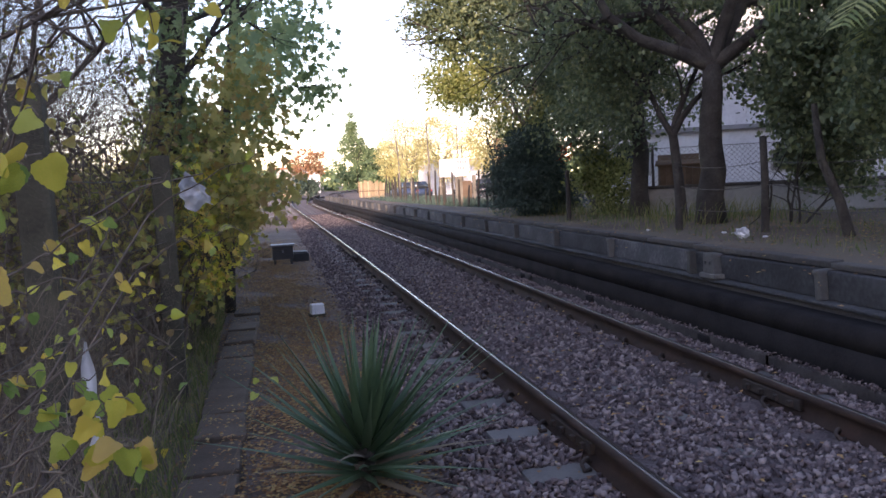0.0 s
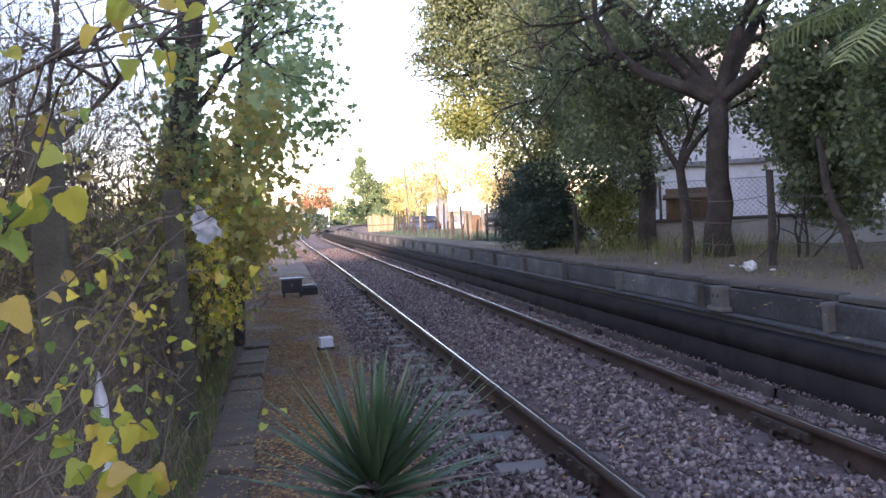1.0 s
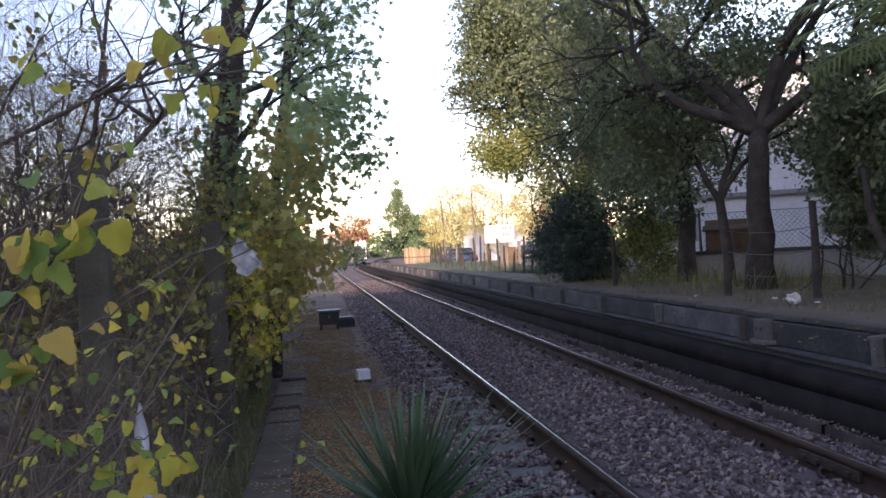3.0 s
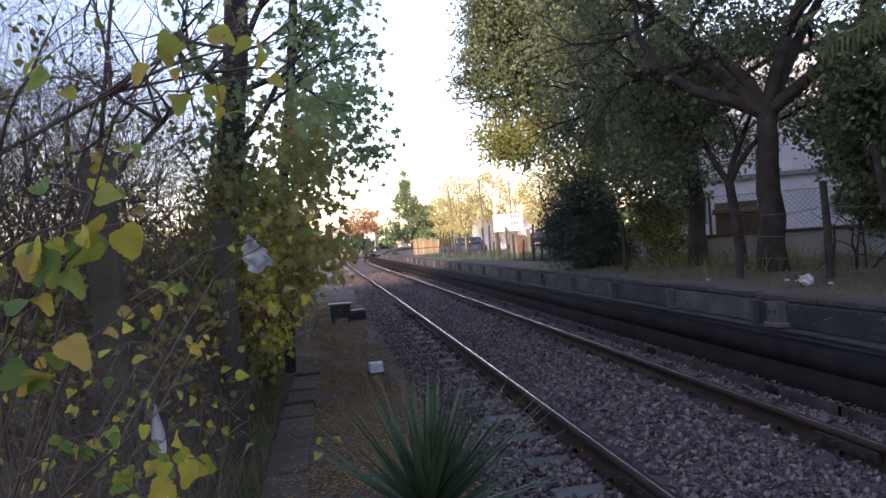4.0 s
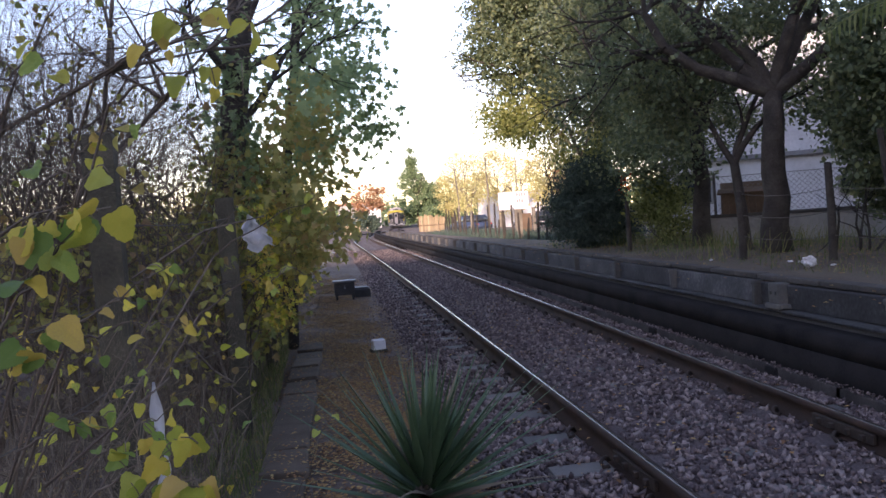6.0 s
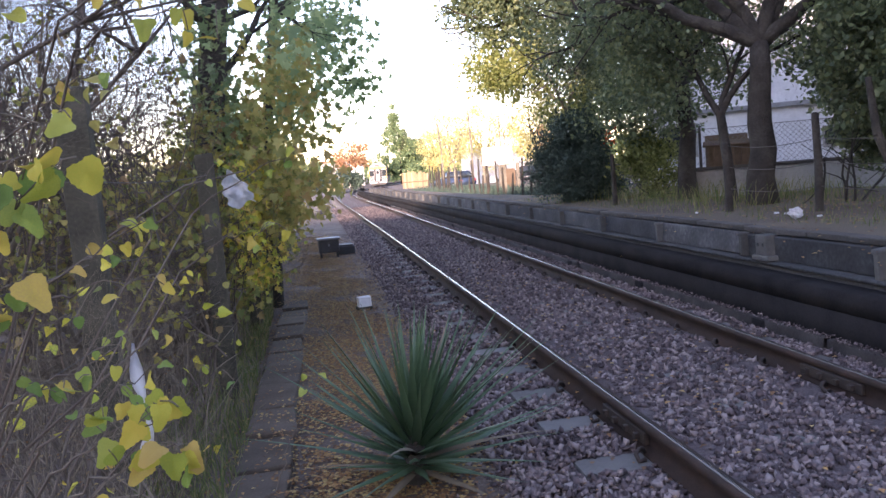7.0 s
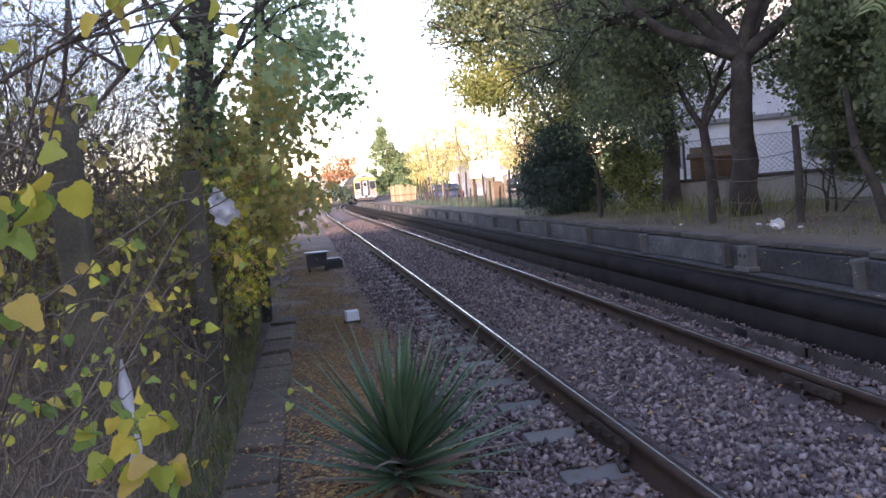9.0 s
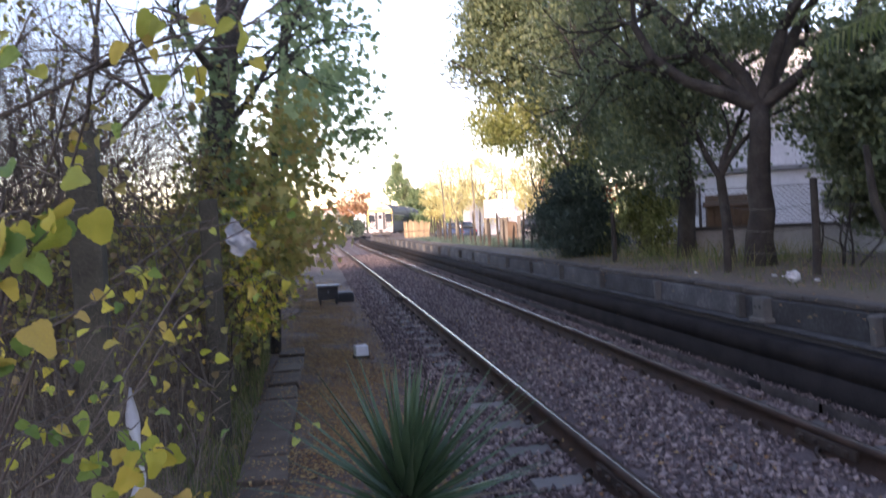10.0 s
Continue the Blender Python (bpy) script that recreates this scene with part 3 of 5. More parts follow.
tree("platform_tree", "dark evergreen broadleaf tree with a dense low crown on the platform", (6.05, 12.7, 0.62), 12, 2.0, 0.15,
     [(-0.6, 0.2, 0.8), (0.2, 0.3, 1.0), (-0.9, 0.5, 0.4), (0.7, 0.1, 0.6)],
     [((-0.5, 1.5, 3.2), (1.6, 1.9, 1.6)), ((-0.3, 1.0, 5.2), (2.2, 2.2, 1.6)), ((-0.2, 1.5, 2.0), (1.1, 1.3, 0.9)), ((1.6, 1.2, 2.9), (1.2, 1.2, 1.2)), ((-0.4, 0.6, 1.5), (0.8, 0.8, 0.5))],
     "leaf_dark", 0.066, 115, depth=2, limb_len=1.9, clump=0.34, n_clumps=290)
tree("platform_tree", "tall evergreen broadleaf tree with a sunlit paler edge", (6.9, 19.5, 0.55), 13, 2.6, 0.17,
     [(-0.8, 0.2, 0.6), (-0.3, 0.3, 1.0), (0.5, 0.1, 0.9), (-0.9, -0.3, 0.5)],
     [((-0.9, 0.0, 4.8), (1.7, 2.0, 1.6)), ((-2.0, 0.0, 4.9), (1.1, 1.3, 1.2)), ((-1.9, 0.2, 6.6), (1.1, 1.3, 1.2)), ((-0.3, 0.5, 6.6), (2.1, 2.3, 1.9)), ((0.9, 0.3, 5.0), (2.0, 2.0, 2.2)), ((1.0, 0.0, 3.0), (1.6, 1.6, 1.2))],
     "leaf_dark", 0.085, 125, depth=2, limb_len=2.4, clump=0.36, n_clumps=540)
# these sprays get the lighter leaf colour to look sunlit
tree("platform_tree", "leafy tree with drooping sprays coloured paler for sunlight", (6.2, 19.0, 0.5), 14, 2.0, 0.09,
     [(-0.6, 0.1, 0.7), (0.3, 0.2, 0.9), (-0.5, -0.3, 0.6)],
     [((-1.0, 0.1, 2.9), (0.9, 1.0, 0.7)), ((0.1, 0.2, 2.2), (0.8, 0.8, 0.6)), ((-1.6, 0.2, 3.1), (0.6, 0.7, 0.5))],
     "leaf_mid", 0.075, 110, bark="bark_pale", depth=2, limb_len=1.2, clump=0.34, n_clumps=90)
# slender sunlit tree further on
tree("slender_tree", "slender sunlit tree with sparse yellowing leaves", (8.25, 28.9, 0.26), 15, 1.6, 0.05,
     [(-0.4, 0.1, 0.9), (0.4, 0.2, 0.9), (0.1, -0.2, 1.0)],
     [((0.0, 0.0, 2.5), (0.9, 0.9, 0.9)), ((-0.3, 0, 1.7), (0.5, 0.5, 0.4))], "leaf_autumn", 0.09, 34, depth=2, limb_len=1.1, clump=0.35, n_clumps=42)

# bare forked tree beside the trunk
rngb = np.random.default_rng(21)
bare = thing("bare_tree", "small leafless forked tree beside the platform fence", "tree", m=pose(5.62, 10.7, 0.6))
segs, tips = [], []
segs.append((np.array([0.1, 0, -0.1]), np.array([0.05, 0.0, 0.6]), 0.085, 0.07))
segs.append((np.array([0.05, 0, 0.6]), np.array([-0.02, 0.0, 1.2]), 0.07, 0.06))
for d in ((-0.45, 0.1, 1.0), (0.35, 0, 1.0), (0.1, 0.1, 1.0)):
    grow(rngb, (-0.02, 0, 1.18), d, 1.0, 0.05, 2, segs, tips, bend=0.2, split=2, spread=0.5)
part("trunk", tubes("trunk", segs, M["bark"], 7), bare)


def dense_bush(name, label, base, seed, shapes, leaf_mat, size, per, n, clump, category="bush", group=""):
    rng = np.random.default_rng(seed)
    t = thing(name, label, category, group, m=pose(*base))
    segs, tips = [], []
    for _ in range(5):
        grow(rng, (rng.normal() * 0.1, rng.normal() * 0.1, -0.1), (rng.normal() * 0.4, rng.normal() * 0.4, 1), shapes[0][1][2] * 0.9, 0.02, 1, segs, tips)
    part("stem", tubes("stem", segs, M["bark"], 5), t)
    pts = np.concatenate([clumps(rng, blob(rng, c, r, n, 0.45), clump, per) for c, r in shapes])
    pts[:, 2] = np.maximum(pts[:, 2], 0.02)
    part("foliage", leaves("foliage", pts, size, M[leaf_mat], rng, droop=-0.4), t)
    return t


dense_bush("cypress_bush", "dense dark blue-green cypress bush on the platform edge", (5.0, 15.2, 0.6), 31,
           [((0, 0, 0.55), (0.72, 0.7, 0.6)), ((0.1, 0, 1.05), (0.5, 0.5, 0.6)), ((0.3, 0.1, 0.5), (0.6, 0.6, 0.5))], "leaf_cypress", 0.045, 330, 62, 0.2)
dense_bush("shrub", "mixed green shrub with pale yellow-green tips", (5.95, 13.75, 0.6), 32,
           [((0, 0, 0.5), (0.5, 0.5, 0.55)), ((-0.2, 0.2, 0.75), (0.35, 0.35, 0.4))], "leaf_mid", 0.06, 70, 40, 0.2)
dense_bush("shrub", "shrub with red autumn leaves behind the cypress", (5.75, 15.6, 0.6), 33,
           [((0, 0, 1.15), (0.28, 0.3, 0.35))], "leaf_red", 0.06, 40, 14, 0.14)
dense_bush("shrub", "dark overgrown shrub against the fence", (6.4, 9.25, 0.6), 34,
           [((0.3, 0, 1.7), (0.75, 0.8, 0.8)), ((0.9, 0.3, 1.1), (0.7, 0.7, 0.9)), ((0.2, -0.4, 2.4), (0.8, 0.7, 0.6))], "leaf_dark", 0.075, 95, 64, 0.24)
dense_bush("shrub", "dark overgrown shrub at the end of the fence", (6.9, 7.0, 0.6), 35,
           [((0, 0, 1.0), (0.8, 0.8, 1.0)), ((0.3, -0.2, 2.0), (0.8, 0.8, 0.8)), ((-0.5, 0.3, 1.5), (0.7, 0.6, 0.8))], "leaf_dark", 0.07, 100, 60, 0.24)

# leaning pale trunk in front of the shrubs
lean = thing("leaning_trunk", "leaning pale tree trunk among the shrubs", "tree trunk", m=pose(5.7, 7.3, 0.6))
part("trunk", tubes("trunk", [((0.0, 0, -0.1), (-0.1, 0.05, 0.35), 0.06, 0.05), ((-0.1, 0.05, 0.35), (-0.26, 0.1, 0.75), 0.05, 0.042), ((-0.26, 0.1, 0.75), (-0.3, 0.15, 1.3), 0.042, 0.03)], M["bark"], 9), lean)


def palm(base, seed):
    rng = np.random.default_rng(seed)
    t = thing("palm_tree", "palm with long feathery arching fronds", "palm", m=pose(*base))
    segs = [((0, 0, -0.1), (0.03, 0.02, 1.0), 0.13, 0.12), ((0.03, 0.02, 1.0), (0.05, 0, 2.2), 0.12, 0.13)]
    part("trunk", tubes("trunk", segs, M["bark"], 10), t)
    for k in range(22):
        a = k * 2.399 + rng.uniform(-0.2, 0.2)
        el = rng.uniform(0.1, 1.1)
        L = rng.uniform(1.4, 1.9)
        p = np.array([0.05, 0, 2.2])
        d = np.array([math.cos(a) * math.cos(el), math.sin(a) * math.cos(el), math.sin(el)])
        stem, V, F = [], [], []
        for i in range(16):
            q = p + d * L / 16
            stem.append((p, q, 0.018 * (1 - i / 18), 0.018 * (1 - (i + 1) / 18)))
            side = np.cross(d, (0, 0, 1.0))
            side /= np.linalg.norm(side) + 1e-9
            for s in (-1, 1):
                for j in range(2):
                    o = p + (q - p) * j * 0.5
                    ll = 0.42 * math.sin(math.pi * (i + 1.5) / 18) + 0.06
                    tip = o + side * s * ll * 0.85 + d * ll * 0.5 + np.array([0, 0, -0.25 * ll + rng.normal() * 0.03])
                    w = d * 0.014
                    b = len(V)
                    mid = (o + tip) / 2 + np.array([0, 0, 0.02])
                    V += [o - w, o + w, mid + w, mid - w, tip]
                    F += [(b, b + 1, b + 2), (b, b + 2, b + 3), (b + 3, b + 2, b + 4)]
            d = d + np.array([0, 0, -0.075])
            d /= np.linalg.norm(d)
            p = q
        fr = part("frond", big_mesh("frond", np.array(V), np.array(F), M["palm_leaf"]), t)
        part("midrib", tubes("midrib", stem, M["palm_leaf"], 4), fr)


palm((5.7, 6.0, 0.6), 41)

# ---- things on the platform ----
# wire fence with wooden posts
fence = thing("wire_fence", "sagging wire fence on rough wooden posts along the platform", "fence")
fpost = [(5.40, 8.30, 1.05, 0.045), (5.0, 9.46, 0.82, 0.05), (4.95, 13.0, 0.8, 0.04), (5.9, 6.6, 1.0, 0.05)]
for k, (x, y, hgt, r) in enumerate(fpost):
    segs = [((0, 0, -0.1), (0.01, 0, hgt * 0.5), r, r * 0.95), ((0.01, 0, hgt * 0.5), (0.0, 0.01, hgt), r * 0.95, r * 0.85), ((0, 0.01, hgt), (0, 0.01, hgt + 0.012), r * 0.85, r * 0.3)]
    part("post", tubes("post", segs, M["bark"], 8), fence, m=pose(x, y, 0.58, 0, 0, 40 * k))
for zz in (0.25, 0.5, 0.75):
    pts = []
    for a, b in (((5.0, 9.46), (5.40, 8.30)), ((5.40, 8.30), (5.9, 6.6))):
        for i in range(6):
            q = i / 6
            pts.append((a[0] + (b[0] - a[0]) * q, a[1] + (b[1] - a[1]) * q, 0.62 + zz - 0.2 * q * (1 - q)))
    part("wire", polytube("wire", pts, [0.004] * len(pts), M["wire"], 5), fence)


def crumpled(name, size, seed, material, segs=14):
    """A crumpled bag or rag: a folded shell of finite thickness."""
    rng = np.random.default_rng(seed)
    bm = bmesh.new()
    bmesh.ops.create_icosphere(bm, subdivisions=3, radius=1.0)
    ph = rng.uniform(0, 6, size=9)
    for v in bm.verts:
        c = v.co
        k = 1 + 0.25 * math.sin(5 * c.x + ph[0]) * math.sin(4 * c.y + ph[1]) + 0.22 * math.sin(9 * c.z + 6 * c.x + ph[2]) + 0.12 * math.sin(15 * c.y + 9 * c.z + ph[3])
        v.co = Vector((c.x * k * size[0], c.y * k * size[1], c.z * k * size[2]))
    me = bm_mesh(name, bm, material)
    return me


tagged(part("plastic_bag", crumpled("plastic_bag", (0.07, 0.055, 0.05), 3, M["plastic"]), m=pose(4.85, 7.85, 0.645, 0, 15, 30)), "crumpled white plastic bag lying on the platform", "plastic bag")
rng = np.random.default_rng(77)
for k in range(4):
    y = rng.uniform(7.5, 10.2)
    me = crumpled("litter_scrap", (rng.uniform(0.02, 0.04), 0.02, 0.010), 50 + k, M["plastic"])
    x = 4.5 + rng.uniform(0, 0.7)
    tagged(part("litter_scrap", me, m=pose(x, y, float(platform_z(x, y)) + 0.012, 0, 0, rng.uniform(0, 180))), "small pale scrap of rubbish on the platform earth", "litter", group="scraps on the platform")

# a bolted block on the wall
bolted = thing("bolted_block", "pale concrete block with bolt holes against the platform wall", "concrete block", m=pose(3.995, 6.95, 0.342))
bm = bmesh.new()
box_bm(bm, -0.06, 0.06, -0.085, 0.085, 0.04, 0.225, 0.012)
part("block", bm_mesh("block", bm, M["pilaster"]), bolted)
part("plinth", block("plinth", (0.15, 0.26, 0.045), M["pilaster"], 0.012), bolted)
hole = block("bolt_hole", (0.02, 0.025, 0.03), M["black_box"], 0.004)
for dy in (-0.04, 0.04):
    part("bolt_hole", hole, bolted, m=pose(-0.058, dy, 0.125))

# white shed behind the trees
shed = thing("white_shed", "white rendered shed with a metal eaves band behind the trees", "building", m=pose(10.2, 17.3, 0.3, 0, 0, -30))
bm = bmesh.new()
box_bm(bm, -2.6, 9, 0, 6, 0.0, 4.6)
part("wall", bm_mesh("wall", bm, M["white_paint"]), shed)
bm = bmesh.new()
box_bm(bm, -2.66, 9.1, -0.12, 0, 1.83, 1.93, 0.01)
part("eaves_band", bm_mesh("eaves_band", bm, M["roof"]), shed)
part("roof", block("roof", (12.2, 6.6, 0.12), M["roof"], 0.02), shed, m=pose(3.2, 3, 4.6))
bm = bmesh.new()
for k in range(13):
    box_bm(bm, -2.6 + k * 0.92 - 0.012, -2.6 + k * 0.92 + 0.012, -0.02, 0, 1.93, 4.6)
part("cladding_ribs", bm_mesh("cladding_ribs", bm, M["white_paint"]), shed)
for x, w, z0, z1 in ((-1.9, 0.7, 0.95, 1.6), (1.35, 0.5, 0.95, 1.3), (2.35, 0.75, 0.75, 1.3), (4.5, 0.9, 0.9, 1.35)):
    wdw = part("window", block("window", (w + 0.1, 0.06, z1 - z0 + 0.1), M["grey_wall"], 0.01), shed, m=pose(x, -0.02, z0 - 0.05))
    part("pane", block("pane", (w, 0.02, z1 - z0), M["glass"], 0.0), wdw, m=pose(0, -0.035, 0.05))
bm = bmesh.new()
box_bm(bm, -0.45, 0.45, -0.05, 0.0, 0.2, 1.35, 0.01)
part("door", bm_mesh("door", bm, M["brown_wood"]), shed, m=pose(-0.9, 0, 0))
# low boundary wall and a brown panel before it
low = thing("low_wall", "low grey rendered boundary wall behind the fence", "wall", kind="structure", m=pose(7.6, 12.2, 0.5, 0, 0, -28))
part("wall", block("wall", (7.5, 0.16, 0.52), M["grey_wall"], 0.02), low, m=pose(2.2, 0, 0))
part("capping", block("capping", (7.6, 0.22, 0.05), M["coping"], 0.01), low, m=pose(2.2, 0, 0.52))
link = thing("chain_link_fence", "rusty chain-link mesh standing on the low wall", "fence", m=pose(7.6, 12.2, 1.07, 0, 0, -28))
segs = []
for k in range(-8, 92):
    for d in (-1, 1):
        x0 = -1.5 + k * 0.08
        a, b = (x0, 0, 0.0), (x0 + d * 0.6, 0, 0.6)
        if -1.5 <= min(a[0], b[0]) and max(a[0], b[0]) <= 5.9:
            segs.append((a, b, 0.0028, 0.0028))
part("mesh", tubes("mesh", segs, M["wire"], 3), link)
for k in range(4):
    part("post", tubes("post", [((0, 0, 0), (0, 0, 0.66), 0.024, 0.022)], M["wire"], 7), link, m=pose(-1.4 + k * 2.4, 0.03, 0))
part("top_wire", tubes("top_wire", [((-1.5, 0, 0.6), (5.9, 0, 0.6), 0.005, 0.005)], M["wire"], 4), link)
hut = thing("wooden_hut", "small brown wooden hut beside the white shed", "hut", m=pose(6.75, 12.6, 0.55, 0, 0, -28))
for k in range(7):
    part("plank", block("plank", (0.098, 0.03, 0.85), M["brown_wood"], 0.006, 0.004, k), hut, m=pose(-0.3 + k * 0.1, 0, 0))
part("plank_roof", block("plank_roof", (0.85, 0.5, 0.03), M["brown_wood"], 0.006), hut, m=pose(0, 0.2, 0.86, 8))
part("back", block("back", (0.7, 0.4, 0.8), M["brown_wood"], 0.01), hut, m=pose(0, 0.25, 0))

# ---- the verge on the fence side ----
rngv = np.random.default_rng(101)
# two rough posts with wires
bfence = thing("boundary_fence", "old boundary fence of mossy square posts and thin wires", "fence")


def square_post(seed, w, hgt):
    bm = bmesh.new()
    box_bm(bm, -w / 2, w / 2, -w / 2, w / 2, -0.2, hgt, 0.018, 0.006, random.Random(seed))
    return bm_mesh("post", bm, M["post"])


for k, (x, y, w, hgt) in enumerate(((-1.12, 4.98, 0.165, 2.06), (-0.61, 6.37, 0.125, 1.72), (-0.55, 9.3, 0.13, 1.8), (-0.5, 12.3, 0.13, 1.8), (-1.5, 2.2, 0.16, 2.0))):
    part("post", square_post(k, w, hgt), bfence, m=pose(x, y, -0.12, rngv.uniform(-1, 1), rngv.uniform(-1, 1), rngv.uniform(-8, 8)))
for zz in (0.55, 1.0, 1.45):
    pl, pts = [(-1.5, 2.2), (-1.12, 4.98), (-0.61, 6.37), (-0.55, 9.3), (-0.5, 12.3)], []
    for a, b in zip(pl[:-1], pl[1:]):
        for i in range(5):
            q = i / 5
            pts.append((a[0] + (b[0] - a[0]) * q, a[1] + (b[1] - a[1]) * q - 0.08, zz - 0.12 * q * (1 - q)))
    part("wire", polytube("wire", pts, [0.003] * len(pts), M["wire"], 5), bfence)

# cable trough covers
trough = thing("cable_trough", "row of worn concrete trough covers along the verge", "cable trough", kind="structure")
slabs = [block("slab", (0.285, 0.60, 0.055), M["slab"], 0.012, 0.014, k) for k in range(4)]
for k in range(11):
    y = 4.15 + k * 0.632
    part("slab", slabs[k % 4], trough, m=pose(-0.30 + 0.026 * (y - 4.8) + rngv.uniform(-0.012, 0.012), y, -0.165 + rngv.uniform(-0.014, 0.014), rngv.uniform(-1.8, 1.8), rngv.uniform(-1.5, 1.5), -1.6 + rngv.uniform(-1.5, 1.5)))

# white stone and line-side boxes
wst = thing("marker_stone", "small white-painted square marker stone on the verge", "marker stone", m=pose(0.64, 9.9, -0.19, 0, 0, 8))
part("stone", block("stone", (0.155, 0.13, 0.17), M["white_paint"], 0.012, 0.006, 9), wst)
part("footing", block("footing", (0.18, 0.15, 0.06), M["post"], 0.012), wst)


def line_box(base, w, h, label):
    t = thing("lineside_box", label, "equipment box", m=pose(*base))
    part("cabinet", block("cabinet", (w, 0.3, h), M["black_box"], 0.02), t, m=pose(0, 0, 0.1))
    part("lid", block("lid", (w + 0.06, 0.36, 0.035), M["tin"], 0.012), t, "pale metal lid", m=pose(0, 0, 0.1 + h))
    for sx in (-1, 1):
        for sy in (-1, 1):
            part("leg", block("leg", (0.04, 0.04, 0.14), M["dark_metal"], 0.005), t, m=pose(sx * w * 0.4, sy * 0.11, -0.02))
    part("latch", block("latch", (0.03, 0.02, 0.05), M["tin"], 0.004), t, m=pose(0, -0.158, 0.1 + h * 0.5))
    return t


line_box((0.50, 17.1, -0.17), 0.40, 0.26, "black lineside equipment box with a pale lid on legs")
b2 = thing("cable_pit", "dark low cable pit beside the equipment box", "cable pit", m=pose(0.86, 17.6, -0.2))
part("frame", block("frame", (0.34, 0.5, 0.2), M["dark_metal"], 0.02), b2)
part("cover", block("cover", (0.28, 0.44, 0.03), M["black_box"], 0.01), b2, m=pose(0, 0, 0.2))
line_box((0.74, 34.4, -0.17), 0.34, 0.25, "small black lineside box far along the verge")


def yucca(base, seed, n, L):
    rng = np.random.default_rng(seed)
    t = thing("yucca", "spiky dark green yucca with dead lower leaves on the gravel", "yucca", m=pose(*base))
    part("stem", tubes("stem", [((0, 0, -0.1), (0.02, 0, 0.22), 0.06, 0.055), ((0.02, 0, 0.22), (0.03, 0, 0.30), 0.055, 0.035)], M["bark"], 9), t)
    for k in range(n):
        a = k * 2.39996
        el = math.radians(86 - 84 * (k / n) ** 0.85) + rng.normal() * 0.11
        ln = L * (0.85 + 0.3 * rng.uniform()) * (0.62 + 0.38 * min(1.0, 2.2 * k / n)) * (1.0 if k < n * 0.9 else 0.7)
        dry = k > n * 0.93 or (k % 19 == 5)
        d = np.array([math.cos(a) * math.cos(el) + 0.14, math.sin(a) * math.cos(el), math.sin(el)])
        d /= np.linalg.norm(d)
        side = np.array([-math.sin(a), math.cos(a), 0.0])
        up = np.cross(side, d)
        p = np.array([0.02, 0, 0.30 - 0.20 * (k / n)]) + d * 0.02
        V, F = [], []
        m = 7
        for i in range(m + 1):
            s = i / m
            w = (0.0125 + 0.0135 * math.sin(math.pi * min(1, s * 1.5 + 0.1))) * (1 - s**2.2) + 0.0006
            q = p + d * ln * s + np.array([0, 0, -(0.05 if not dry else 0.16) * ln * s * s * math.cos(el)])
            V += [q - side * w + up * 0.35 * w, q - up * 0.25 * w, q + side * w + up * 0.35 * w]
            if i:
                b = 3 * (i - 1)
                F += [(b, b + 1, b + 4, b + 3), (b + 1, b + 2, b + 5, b + 4)]
        part("blade", big_mesh("blade", np.array(V), np.array(F), M["yucca_dry" if dry else "yucca"]), t, "dead brown blade" if dry else "")
    return t


yucca((0.44, 4.14, -0.2), 61, 112, 0.80)

# ---- hedge, vines and bare shrubs along the fence ----


def shrub_row(name, label, seed, bases, height, leaf_mat, leaf_size, leaf_share, spread, depth=3, r=0.02, twig="twig", category="shrub", tilt=(0.1, 0), lens=0.45, drop_share=0.0):
    """Many-stemmed shrubs of thin twigs, one thing a clump, with leaves on a share of the tips."""
    for j, (x, y) in enumerate(bases):
        rng = np.random.default_rng(seed + j)
        t = thing(name, label, category, group=name + " row", m=pose(x, y, float(ground_z(np.array(x), np.array(y))) - 0.02))
        tips = []
        for _ in range(4):
            segs = []
            grow(rng, (rng.normal() * spread * 0.4, rng.normal() * spread * 0.4, 0), (rng.normal() * 0.3 + tilt[0], rng.normal() * 0.3 + tilt[1], 1), height * lens, r * rng.uniform(0.6, 1.1), depth, segs, tips, bend=0.35, split=3, shrink=0.68, lift=0.12, spread=0.6, keep=lambda q: q[0] + x < -0.45 + 0.1 * max(0.0, q[2] - 1.5))
            part("branch", tubes("branch", segs, M[twig], 4), t)
        if leaf_share and tips:
            tp = np.array([q for q, _ in tips])
            k = rng.uniform(size=len(tp)) < leaf_share
            k[0] = True
            pts = tp[k]
            pts = np.repeat(pts, 2, axis=0) + rng.normal(size=(2 * len(pts), 3)) * 0.05
            part("foliage", leaves("foliage", pts, leaf_size, M[leaf_mat], rng, "broad", droop=0.6), t)


# bare twiggy shrubs behind the fence
shrub_row("bare_shrub", "bare twiggy shrub with a few clinging yellow leaves", 200, [(-1.75, 7.0), (-2.4, 7.9), (-1.7, 9.6), (-2.9, 6.6), (-3.6, 8.8), (-2.6, 10.4), (-1.35, 8.4), (-1.2, 10.3), (-3.3, 7.4), (-2.0, 11.4)], 5.2, "leaf_hedge", 0.045, 0.005, 0.5, depth=4, r=0.038, lens=0.33, tilt=(-0.1, 0))
shrub_row("bare_shrub", "slender bare shrub of fine grey twigs", 260, [(-1.9, 5.8), (-2.5, 5.6), (-1.5, 6.6), (-3.0, 5.9), (-1.15, 7.6), (-2.1, 6.7)], 4.4, "leaf_hedge", 0.045, 0.01, 0.4, depth=4, r=0.016, lens=0.35, tilt=(0.05, 0))
